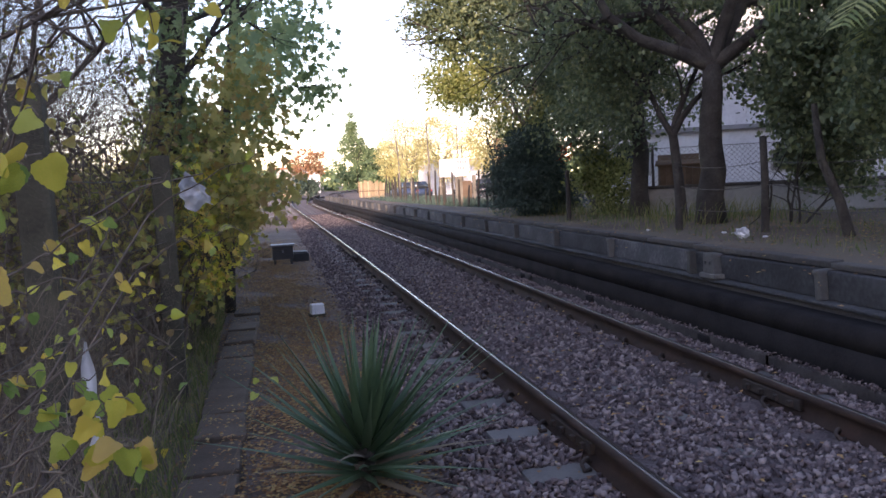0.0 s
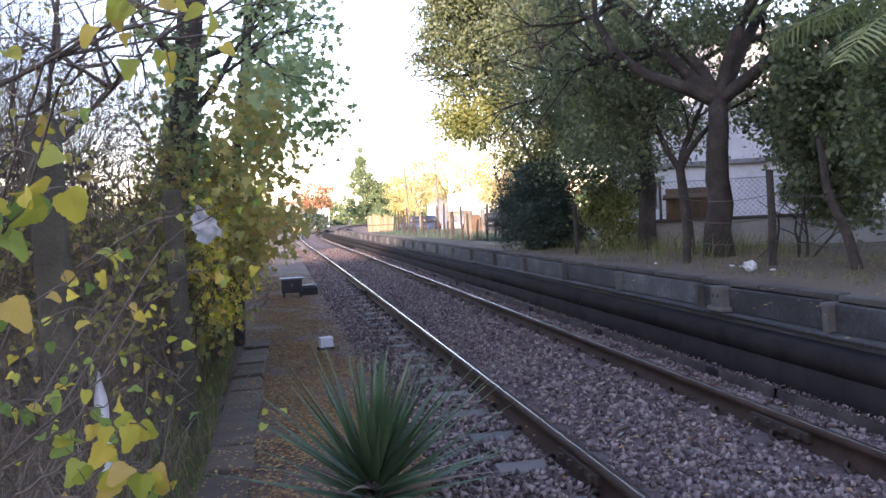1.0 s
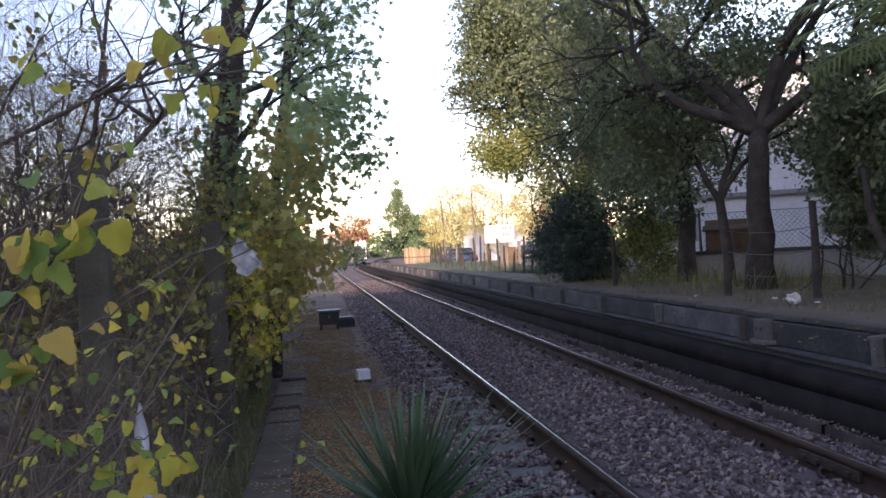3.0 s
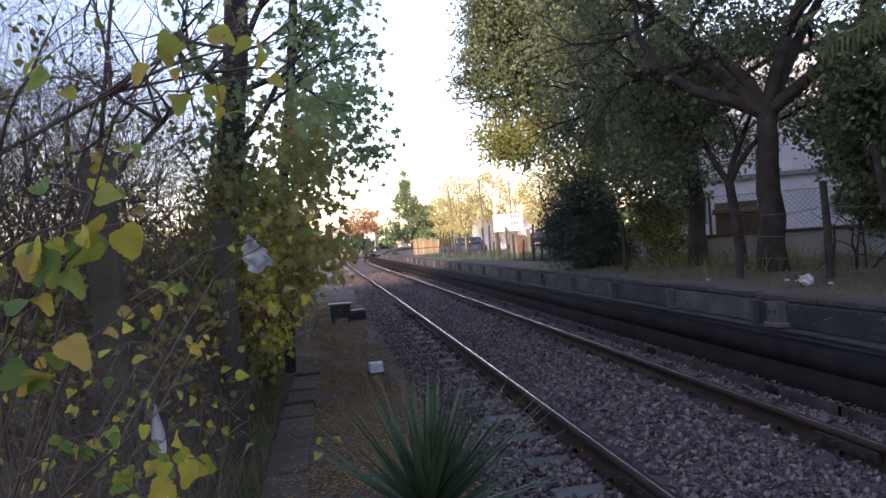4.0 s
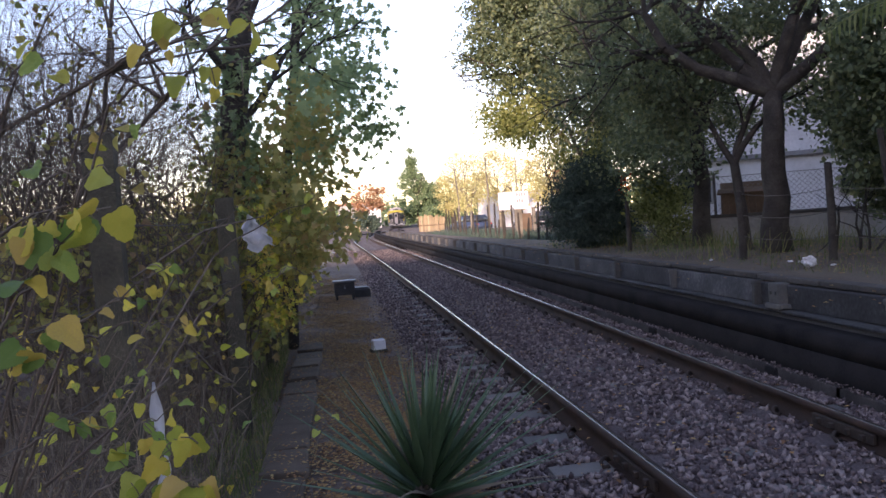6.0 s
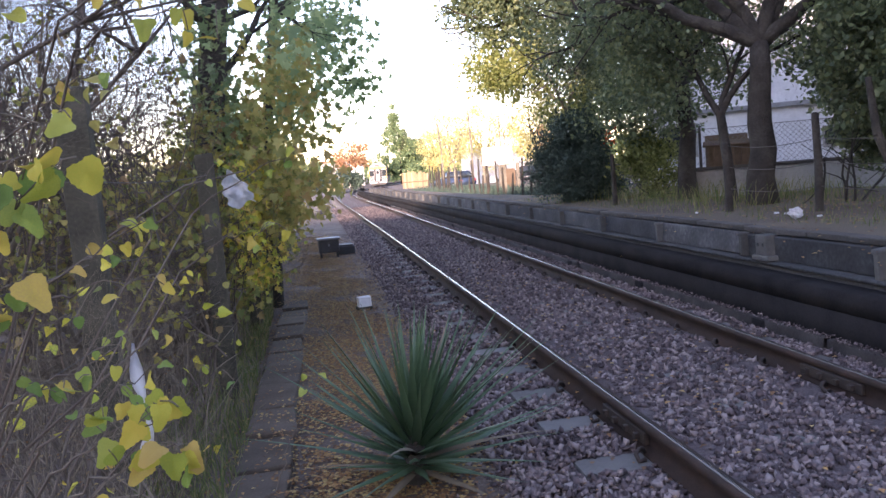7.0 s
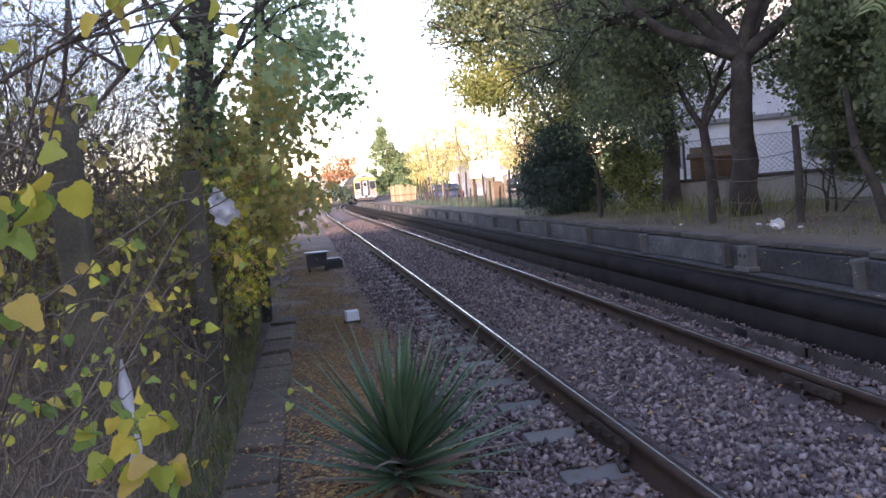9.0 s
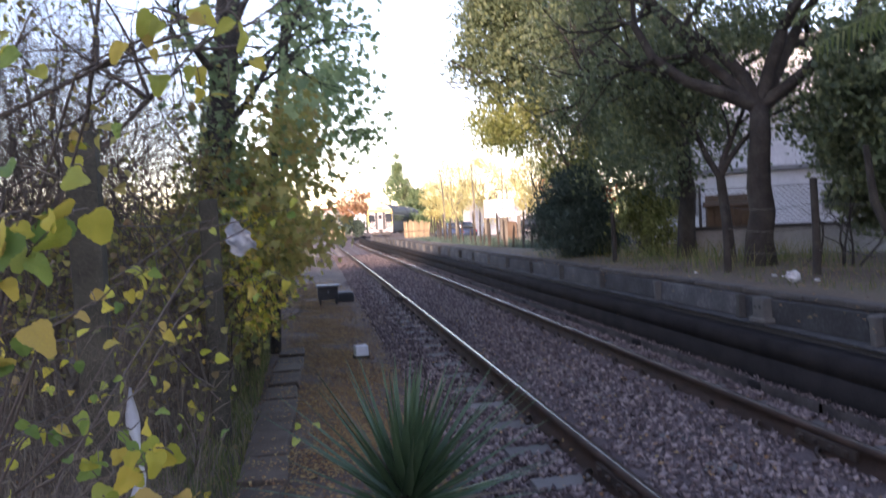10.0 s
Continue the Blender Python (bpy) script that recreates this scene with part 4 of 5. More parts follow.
shrub_row("hedge_shrub", "straggling hedge shrub with olive and yellow leaves", 300, [(-0.95, 7.2), (-0.9, 8.6), (-0.8, 10.2), (-1.4, 7.8), (-1.3, 9.6), (-0.8, 11.6), (-1.3, 6.0), (-1.8, 8.2), (-1.9, 7.0), (-2.4, 9.0), (-1.6, 10.6), (-3.0, 8.0), (-2.6, 6.4), (-2.3, 10.6), (-3.4, 9.6)], 2.0, "leaf_hedge", 0.052, 0.12, 0.35, depth=3, r=0.018, lens=0.4)

shrub_row("dry_shrub", "tangle of thin pale dry twigs before the fence", 350, [(-1.25, 4.1), (-0.95, 5.3), (-1.5, 3.4), (-0.9, 6.1), (-0.85, 3.7), (-1.1, 4.7), (-1.9, 5.0)], 1.5, "leaf_yellow", 0.045, 0.004, 0.4, depth=3, r=0.009, lens=0.42, twig="dry")

# thickets beyond the boundary fence
for k, (x, y, hh, leaf) in enumerate(((-4.2, 15.5, 2.6, "leaf_hedge"), (-6.6, 16.5, 2.9, "leaf_olive"), (-2.4, 14.6, 2.4, "leaf_hedge"), (-9.0, 17.0, 2.9, "leaf_hedge"), (-11.5, 18.5, 3.0, "leaf_olive"), (-1.9, 17.5, 2.6, "leaf_olive"))):
    dense_bush("thicket", "thin olive-brown autumn thicket beyond the boundary fence", (x, y, -0.15), 380 + k, [((0, 0, hh * 0.6), (1.3, 0.8, hh * 0.62)), ((0.9, 0.3, hh * 0.45), (0.9, 0.7, hh * 0.5))], leaf, 0.075, 55, 44, 0.3, group="thickets beyond the fence")

# climbing leaf mass on the fence
vine = thing("vine_hedge", "tangled climbing vine with yellow-green autumn leaves over the fence", "vine")
rng = np.random.default_rng(401)
segs, tips = [], []
for k in range(46):
    y = rng.uniform(5.6, 14.5)
    x = -0.66 + 0.03 * (y - 6) + rng.normal() * 0.1
    grow(rng, (x, y, rng.uniform(-0.1, 0.9)), (rng.normal() * 0.25, rng.normal() * 0.6, 0.8), rng.uniform(0.5, 0.9), 0.008, 2, segs, tips, bend=0.5, spread=0.9, lift=0.05)
part("stem", tubes("stem", segs, M["twig"], 4), vine)
cs = []
for k in range(150):
    y = 7.2 + 8.5 * rng.uniform() ** 1.2
    zz = 0.2 + 1.9 * rng.uniform() ** 0.8
    cs.append((-0.72 + 0.036 * (y - 6) + 0.13 * math.sin(y * 2.1 + zz) + rng.normal() * 0.1, y, zz))
part("leaf_mass", leaves("leaf_mass", clumps(rng, cs, 0.2, 34), 0.055, M["leaf_hedge"], rng, "lobed", droop=0.7, face=(0.3, -0.7, 0.5)), vine)
part("lime_leaves", leaves("lime_leaves", clumps(rng, [(-0.52 + 0.042 * (q[1] - 6), q[1], 0.15 + q[2] * 0.72) for q in cs[:80]], 0.16, 20), 0.055, M["leaf_yellow"], rng, "lobed", droop=0.7, face=(0.3, -0.7, 0.5)), vine)
# further hedge to the far end of the fence
far_h = thing("far_hedge", "thinning autumn hedge at the far end of the fence", "hedge")
cs = [(-0.52 + 0.012 * (y - 14) + rng.normal() * 0.22, y, 0.1 + 2.6 * rng.uniform() ** 0.8) for y in 14 + 26 * rng.uniform(size=260)]
part("leaf_mass", leaves("leaf_mass", clumps(rng, cs, 0.32, 36), 0.075, M["leaf_hedge"], rng, droop=0.7), far_h)
segs, tips = [], []
for k in range(24):
    grow(rng, (-0.6 + rng.normal() * 0.2, 14 + k * 1.05, -0.15), (rng.normal() * 0.2, rng.normal() * 0.2, 1), 1.2, 0.02, 2, segs, tips)
part("stem", tubes("stem", segs, M["twig"], 4), far_h)

# bare limbs reaching over the fence
for k, pts in enumerate((((-2.3, 6.3, -0.2), (-2.0, 6.2, 0.9), (-1.5, 6.1, 1.75), (-0.95, 6.2, 2.3), (-0.5, 6.4, 2.85)), ((-2.6, 6.0, -0.2), (-2.3, 5.9, 1.4), (-1.9, 5.8, 2.1), (-1.2, 5.8, 2.45), (-0.6, 6.0, 2.6)), ((-2.0, 7.0, -0.2), (-1.75, 6.9, 1.2), (-1.5, 6.8, 2.3), (-1.3, 6.8, 3.6)))):
    lb = thing("bare_limb", "long bare grey limb arching over the fence", "branch", group="bare limbs", m=pose(*pts[0]))
    rl = np.random.default_rng(440 + k)
    loc = [tuple(np.array(p) - np.array(pts[0])) for p in pts]
    part("limb", polytube("limb", loc, [0.022, 0.020, 0.018, 0.014, 0.007][:len(loc)], M["twig"], 8), lb)
    for j in (2, 3, 3, len(loc) - 1):
        for _ in range(2):
            segs, tips = [], []
            grow(rl, loc[j], (rl.normal() * 0.7 + 0.3, rl.normal() * 0.5, rl.normal() * 0.5 + 0.5), 0.8, 0.014, 2, segs, tips, bend=0.4, spread=0.7)
            part("twig", tubes("twig", segs, M["twig"], 4), lb)

# ivy-clad tree behind the fence
ivy = thing("ivy_tree", "dark tree trunk wrapped in ivy with leafy sprays overhead", "tree", m=pose(-0.86, 8.3, -0.15))
segs = [((0, 0, -0.1), (0.05, 0, 1.2), 0.15, 0.14), ((0.05, 0, 1.2), (0.16, 0, 2.3), 0.14, 0.13), ((0.16, 0, 2.3), (0.3, 0, 3.3), 0.13, 0.12), ((0.3, 0, 3.3), (0.5, 0, 5.5), 0.12, 0.08)]
part("trunk", tubes("trunk", segs, M["bark"], 11), ivy)
segs, tips = [], []
rng = np.random.default_rng(410)
for z0, d in ((2.5, (0.7, 0.2, 0.6)), (3.0, (0.8, 0.5, 0.7)), (3.3, (0.6, -0.3, 0.7)), (3.6, (-0.6, 0.2, 0.8)), (4.0, (0.6, 0.3, 0.9)), (4.4, (0.9, 0.2, 0.4)), (2.9, (-0.6, -0.4, 0.6))):
    grow(rng, (0.2 + 0.06 * z0 - 0.1, 0, z0), d, 1.1, 0.04, 2, segs, tips, bend=0.35, spread=0.7)
part("limb", tubes("limb", segs, M["bark"], 5), ivy)
tp = np.array([q for q, _ in tips])
part("foliage", leaves("foliage", np.concatenate([tp, tp[::2]]) + rng.normal(size=(len(tp) + len(tp[::2]), 3)) * 0.14, 0.078, M["leaf_ivy"], rng, "lobed", droop=0.8, face=(0.2, -0.8, 0.5)), ivy)
cs = np.array([(0.03 + 0.07 * z + 0.15 * math.cos(a), 0.15 * math.sin(a), z) for z, a in zip(rng.uniform(1.2, 3.2, 90), rng.uniform(0, 6.3, 90))])
part("ivy_leaves", leaves("ivy_leaves", clumps(rng, cs, 0.15, 9), 0.075, M["leaf_ivy"], rng, "lobed", droop=0.8, face=(0.2, -0.8, 0.5)), ivy)
second = thing("slim_tree", "slim ivy-clad tree stem with hanging leafy sprays", "tree", m=pose(-0.36, 10.8, -0.15))
part("trunk", tubes("trunk", [((0, 0, -0.1), (0.1, 0, 2.4), 0.07, 0.065), ((0.1, 0, 2.4), (0.26, 0, 3.4), 0.065, 0.06), ((0.26, 0, 3.4), (0.5, 0, 5.5), 0.06, 0.05)], M["bark"], 9), second)
segs, tips = [], []
for z0, d in ((2.3, (0.7, 0.3, 0.5)), (2.6, (0.8, -0.2, 0.5)), (2.9, (0.7, 0.5, 0.6)), (3.2, (0.8, 0.2, 0.5)), (3.6, (0.9, 0.1, 0.4)), (4.0, (0.8, -0.4, 0.3))):
    segs = []
    grow(rng, (0.1 * z0 / 2.4, 0, z0), d, 0.75, 0.02, 2, segs, tips, bend=0.4, spread=0.7, lift=-0.05)
    part("limb", tubes("limb", segs, M["bark"], 5), second)
tp = np.array([q for q, _ in tips])
part("foliage", leaves("foliage", np.repeat(tp, 2, axis=0) + rng.normal(size=(2 * len(tp), 3)) * 0.14, 0.08, M["leaf_ivy"], rng, "lobed", droop=0.8, face=(0.2, -0.8, 0.5)), second)

# leafy mass where the vine climbs over the fence top
rng = np.random.default_rng(433)
cs = [(0.02 + 0.16 * rng.normal() + 0.05 * (z - 1.6), 9.6 + 0.9 * rng.normal(), z) for z in rng.uniform(1.9, 3.1, 55)]
part("top_foliage", leaves("top_foliage", clumps(rng, cs, 0.26, 8), 0.08, M["leaf_ivy"], rng, "lobed", droop=0.8, face=(0.2, -0.8, 0.5)), vine)
cs = [(-0.08 + 0.19 * rng.normal() + 0.06 * (z - 1.5), 8.8 + 0.8 * rng.normal(), z) for z in rng.uniform(1.0, 2.55, 120)]
part("olive_foliage", leaves("olive_foliage", clumps(rng, cs, 0.24, 14), 0.068, M["leaf_olive"], rng, "lobed", droop=0.8, face=(0.2, -0.8, 0.5)), vine)

# near shrub with large yellow leaves
near = thing("yellow_leaved_shrub", "thin-stemmed shrub with broad yellow and lime autumn leaves", "shrub", m=pose(-1.0, 2.5, -0.14))


LEAF = {}
for kind in ("near_yellow", "near_lime"):
    LEAF[kind] = []
    for k in range(5):
        v, f = fine_leaf(0.008 + 0.012 * k, 900 + k)
        LEAF[kind].append(mesh_of("leaf", v, f, M[kind], True))


def shoot(start, end, seed, n, size, kind, sag=0.05, bare=0.45):
    """An arching branch from the shrub's foot through start to end, with leaves on its outer part, their faces to the light."""
    rng = np.random.default_rng(seed)
    o0 = np.array([-1.0, 2.5, -0.14])
    a, b = np.array(start, float) - o0, np.array(end, float) - o0
    root = np.array([rng.normal() * 0.08, rng.normal() * 0.08, -0.05])
    pts, steps = [root, root + (a - root) * 0.5 + np.array([-0.12, 0.05, 0.05])], 9
    for i in range(steps + 1):
        s = i / steps
        pts.append(a + (b - a) * s + np.array([rng.normal() * 0.008, rng.normal() * 0.008, sag * s * (1 - s) + rng.normal() * 0.008]))
    rad = [0.0048, 0.0044] + [0.0036 * (1 - 0.75 * i / steps) for i in range(steps + 1)]
    br = part("branch", polytube("branch", pts, rad, M["twig"], 6), near)
    for k in range(n):
        s = 1.0 if k == 0 else bare + (1 - bare) * (k + rng.uniform(-0.3, 0.3)) / n
        q = pts[2 + min(steps, int(round(s * steps)))]
        p = q + np.array([rng.normal() * 0.03, rng.normal() * 0.03, rng.normal() * 0.03])
        z = Vector((0.15, -0.85, 0.45)) + Vector(rng.normal(size=3) * 0.6)
        y = Vector((rng.normal() * 0.6 + 0.2, -0.25, -0.75))
        z.normalize()
        y = (y - z * y.dot(z)).normalized()
        x = y.cross(z)
        sz = 0.66 * size * rng.uniform(0.6, 1.2)
        m = Matrix((x * sz, y * sz, z * sz)).transposed().to_4x4()
        m.translation = Vector(p)
        other = "near_lime" if kind == "near_yellow" else "near_yellow"
        part("leaf", LEAF[kind if rng.uniform() < 0.75 else other][int(rng.integers(5))], br, m=m)
        st = p - q
        part("leaf_stalk", polytube("leaf_stalk", [q, q + st * 0.5 + np.array([0, 0, 0.006]), p], [0.0014] * 3, M["dry"], 4), br)


shoot((-0.592, 1.603, 1.313), (-0.325, 1.484, 1.47), 501, 8, 0.105, "near_yellow")
shoot((-0.589, 1.65, 1.164), (-0.35, 1.538, 1.41), 502, 8, 0.105, "near_yellow")
shoot((-0.63, 1.708, 1.139), (-0.42, 1.594, 1.22), 503, 5, 0.1, "near_lime")
shoot((-0.591, 2.158, 1.137), (-0.307, 2.028, 1.287), 504, 8, 0.062, "near_yellow")
shoot((-0.606, 2.211, 1.118), (-0.339, 2.082, 1.151), 505, 4, 0.058, "near_yellow")
shoot((-0.786, 2.609, 1.509), (-0.475, 2.474, 1.669), 506, 5, 0.08, "near_yellow")
shoot((-0.489, 2.153, 1.751), (-0.118, 2.005, 1.849), 507, 10, 0.09, "near_yellow")
shoot((-0.476, 2.251, 1.688), (-0.122, 2.105, 1.756), 508, 6, 0.085, "near_yellow")
shoot((-0.631, 1.769, 1.635), (-0.419, 1.651, 1.703), 509, 5, 0.08, "near_yellow")
shoot((-0.682, 2.068, 0.889), (-0.468, 1.949, 0.98), 510, 9, 0.07, "near_lime")
shoot((-0.749, 2.486, 0.836), (-0.351, 2.335, 0.994), 511, 7, 0.052, "near_lime")
shoot((-0.546, 1.939, 0.791), (-0.24, 1.804, 0.925), 512, 12, 0.08, "near_yellow")
shoot((-0.518, 1.831, 0.755), (-0.229, 1.699, 0.88), 513, 12, 0.08, "near_yellow")
shoot((-0.599, 2.051, 0.799), (-0.333, 1.924, 0.975), 514, 10, 0.062, "near_lime")
shoot((-0.481, 2.839, 0.626), (-0.265, 2.722, 0.804), 515, 4, 0.055, "near_yellow")
shoot((-0.416, 3.142, 1.076), (-0.088, 3.003, 1.217), 516, 5, 0.075, "near_yellow", bare=0.8)
shoot((-0.526, 3.266, 1.194), (-0.238, 3.137, 1.447), 517, 3, 0.06, "near_yellow", bare=0.8)
shoot((-0.192, 3.594, 0.1), (0.007, 3.48, 0.552), 518, 3, 0.065, "near_lime", bare=0.85)
shoot((-0.385, 3.445, 1.265), (0.019, 3.294, 1.465), 519, 3, 0.075, "near_yellow", bare=0.7)

# rag caught on a twig
rag = thing("plastic_rag", "torn white plastic rag caught on a twig", "plastic rag", m=pose(-0.25, 3.89, 1.34))
bm = bmesh.new()
nx, nz = 8, 12
grid = []
for i in range(nx):
    for j in range(nz):
        u, v = i / (nx - 1) - 0.5, j / (nz - 1) - 0.5
        w = 0.03 + 0.08 * min(1.0, 2.2 * (1 - j / (nz - 1)))
        grid.append(bm.verts.new((u * w - v * 0.06 + 0.008 * math.sin(19 * v), 0.018 * math.sin(11 * u + 7 * v) + 0.010 * math.sin(24 * v + 6 * u) + 0.006 * math.sin(31 * u - 9 * v), v * 0.14 + 0.035 * u + 0.012 * math.sin(9 * u))))
for i in range(nx - 1):
    for j in range(nz - 1):
        bm.faces.new([grid[i * nz + j], grid[(i + 1) * nz + j], grid[(i + 1) * nz + j + 1], grid[i * nz + j + 1]])
bmesh.ops.solidify(bm, geom=bm.faces[:], thickness=0.002)
part("rag", bm_mesh("rag", bm, M["plastic"], True), rag)
part("twig", tubes("twig", [((-0.5, -0.2, -0.15), (-0.2, -0.1, 0.03), 0.005, 0.004), ((-0.2, -0.1, 0.03), (0.05, 0.0, 0.075), 0.004, 0.003)], M["twig"], 5), rag)

# torn plastic strip hanging in the shrub
strip = thing("plastic_strip", "torn white plastic strip tangled in the shrub", "plastic strip", m=pose(-0.52, 2.72, 0.55))
bm = bmesh.new()
rows = []
for i in range(15):
    q = i / 14
    cx, cy, hw, tw = 0.02 * math.sin(5 * q) + 0.03 * q, 0.015 * math.sin(9 * q), 0.014 + 0.007 * math.sin(11 * q), 1.1 * math.sin(4 * q)
    rows.append([bm.verts.new((cx + u * hw * math.cos(tw), cy + u * hw * math.sin(tw) + 0.004 * math.sin(20 * q + 3 * u), 0.36 * q)) for u in (-1, 0, 1)])
for a, b in zip(rows[:-1], rows[1:]):
    for j in range(2):
        bm.faces.new((a[j], a[j + 1], b[j + 1], b[j]))
bmesh.ops.solidify(bm, geom=bm.faces[:], thickness=0.0015)
part("strip", bm_mesh("strip", bm, M["plastic"], True), strip)
part("twig", polytube("twig", [(-0.3, -0.1, 0.1), (-0.1, -0.02, 0.25), (0.06, 0.0, 0.37)], [0.005, 0.004, 0.003], M["twig"], 5), strip)

# dry stems and grass at the foot of the fence
rng = np.random.default_rng(601)


def blades(name, label, n, area, hgt, material, width, seed, category="grass"):
    rng = np.random.default_rng(seed)
    x, y = rng.uniform(area[0], area[1], n), rng.uniform(area[2], area[3], n)
    z = np.where(x > 4.0, platform_z(x, y), ground_z(x, y)) if area[0] > 3.5 else ground_z(x, y)
    h = hgt * rng.uniform(0.4, 1.2, n)
    lx, ly = rng.normal(size=n) * h * 0.45, rng.normal(size=n) * h * 0.45
    a = rng.uniform(0, 6.3, n)
    wx, wy = width * np.cos(a), width * np.sin(a)
    v = np.stack([np.stack([x - wx, y - wy, z - 0.02], 1), np.stack([x + wx, y + wy, z - 0.02], 1), np.stack([x + lx * 0.4 + wx * 0.7, y + ly * 0.4 + wy * 0.7, z + h * 0.6], 1),
                  np.stack([x + lx * 0.4 - wx * 0.7, y + ly * 0.4 - wy * 0.7, z + h * 0.6], 1), np.stack([x + lx, y + ly, z + h], 1)], axis=1)
    f = np.array([(0, 1, 2), (0, 2, 3), (3, 2, 4)])
    tagged(new(name, big_mesh(name, v.reshape(-1, 3), (np.arange(n)[:, None, None] * 5 + f[None]).reshape(-1, 3), M[material])), label, category, kind="stuff")


blades("dry_stems", "tangled dry stalks under the boundary fence", 2200, (-2.2, -0.62, 3.0, 9.0), 0.5, "dry", 0.003, 602, "dry stalks")
blades("verge_grass", "short green and straw-coloured grass beside the trough covers", 5200, (-0.95, -0.42, 3.4, 12.0), 0.14, "grass", 0.0035, 603)
blades("platform_grass", "dry tufted grass on the platform", 3800, (4.5, 8.5, 4.0, 18.0), 0.08, "grass", 0.004, 604)
blades("platform_weeds", "taller straw weeds under the platform trees", 1100, (5.1, 7.5, 9.8, 15.0), 0.3, "grass", 0.005, 605)

blades("fence_weeds", "rank dark weeds along the far fence posts", 5200, (6.4, 9.2, 22.0, 50.0), 0.3, "leaf_cypress", 0.012, 606, "weeds")


# fallen leaves
def fallen(name, label, n, area, size, seed, zf, dense=None):
    rng = np.random.default_rng(seed)
    x = (area[0] + area[1]) / 2 + (area[1] - area[0]) * 0.33 * rng.normal(size=n)
    y = area[2] - 1 + (area[3] - area[2] + 1) * 1.25 * rng.uniform(size=n) ** 1.25 * (1 - 0.2 * rng.uniform(size=n))
    keep = np.sin(x * 5.1 + y * 1.9) + np.cos(y * 3.3 - x * 4) + np.sin(y * 7.0 + x * 9) * 0.7 > rng.uniform(-2.8, 1.6, n)
    x, y = x[keep], y[keep]
    n = len(x)
    z = zf(x, y) + 0.012
    V = DIAMOND[None] * (size * rng.uniform(0.6, 1.4, n))[:, None, None]
    a = rng.uniform(0, 6.3, n)
    vx = V[:, :, 0] * np.cos(a)[:, None] - V[:, :, 1] * np.sin(a)[:, None]
    vy = V[:, :, 0] * np.sin(a)[:, None] + V[:, :, 1] * np.cos(a)[:, None]
    vz = V[:, :, 2] * 1.5 + rng.uniform(-0.25, 0.25, (n, 1)) * V[:, :, 1]
    v = np.stack([x[:, None] + vx, y[:, None] + vy, z[:, None] + vz], axis=2)
    tagged(new(name, big_mesh(name, v.reshape(-1, 3), (np.arange(n)[:, None, None] * 4 + DIAMOND_F[None]).reshape(-1, 3), M["litter"])), label, "fallen leaves", kind="stuff")


fallen("fallen_leaves", "brown and ochre fallen leaves on the verge", 90000, (-0.15, 0.85, 3.4, 21.0), 0.027, 611, ground_z)
fallen("fallen_leaves", "damp brown leaves lying on the trough covers", 1500, (-0.4, -0.05, 3.6, 11.0), 0.026, 615, lambda x, y: -0.11 + 0 * x)
fallen("fallen_leaves", "brown fallen leaves under the boundary fence", 4500, (-2.6, -0.2, 2.5, 12.0), 0.04, 612, ground_z)
fallen("fallen_leaves", "scattered yellow fallen leaves on the ballast", 1600, (0.9, 3.6, 3.2, 14.0), 0.035, 613, lambda x, y: -0.128 + 0 * x)
fallen("fallen_leaves", "dry fallen leaves on the platform", 9000, (4.6, 8.0, 4.5, 18.0), 0.03, 614, platform_z)

# ---- loose ballast stones ----
def stones(name, label, n, xr, yr, size, seed, bias=1.0, lift=-0.138):
    rng = np.random.default_rng(seed)
    base = np.array([(1, 0, 0), (-1, 0, 0), (0, 1, 0), (0, -1, 0), (0, 0, 1), (0, 0, -1)], float)
    F = np.array([(0, 2, 4), (2, 1, 4), (1, 3, 4), (3, 0, 4), (2, 0, 5), (1, 2, 5), (3, 1, 5), (0, 3, 5)])
    y = yr[0] + (yr[1] - yr[0]) * rng.uniform(size=n) ** bias
    o = rng.uniform(xr[0], xr[1], n)
    x = line(y)[0] + o
    V = base[None] * (1 + 0.35 * rng.uniform(-1, 1, (n, 6, 1))) + 0.22 * rng.normal(size=(n, 6, 3))
    V = V * (size * rng.uniform(0.55, 1.25, n))[:, None, None] * np.stack([np.ones(n), rng.uniform(0.6, 1, n), rng.uniform(0.5, 0.9, n)], 1)[:, None]
    q = rng.normal(size=(n, 4))
    q /= np.linalg.norm(q, axis=1, keepdims=True)
    w, a, b, c = q.T
    R = np.stack([1 - 2 * (b * b + c * c), 2 * (a * b - c * w), 2 * (a * c + b * w), 2 * (a * b + c * w), 1 - 2 * (a * a + c * c), 2 * (b * c - a * w), 2 * (a * c - b * w), 2 * (b * c + a * w), 1 - 2 * (a * a + b * b)], 1).reshape(n, 3, 3)
    V = np.einsum("nij,nkj->nki", R, V)
    z = lift + rng.uniform(-0.012, 0.018, n)
    # stones sink away over the sleepers and at the shoulders
    z = z - 0.05 * (np.abs(((y + 3.05) / 0.70 + 0.5) % 1 - 0.5) < 0.16) * (np.abs(o) > 0.45) * (np.abs(o) < 1.15) - 0.035 * smooth01((-1.2 - o) / 0.5)
    z = z - 0.5 * (np.abs(np.abs(o) - GAUGE) < 0.075)
    V = V + np.stack([x, y, z], 1)[:, None]
    tagged(new(name, big_mesh(name, V.reshape(-1, 3), (np.arange(n)[:, None, None] * 6 + F[None]).reshape(-1, 3), M["stone"])), label, "ballast", kind="stuff")


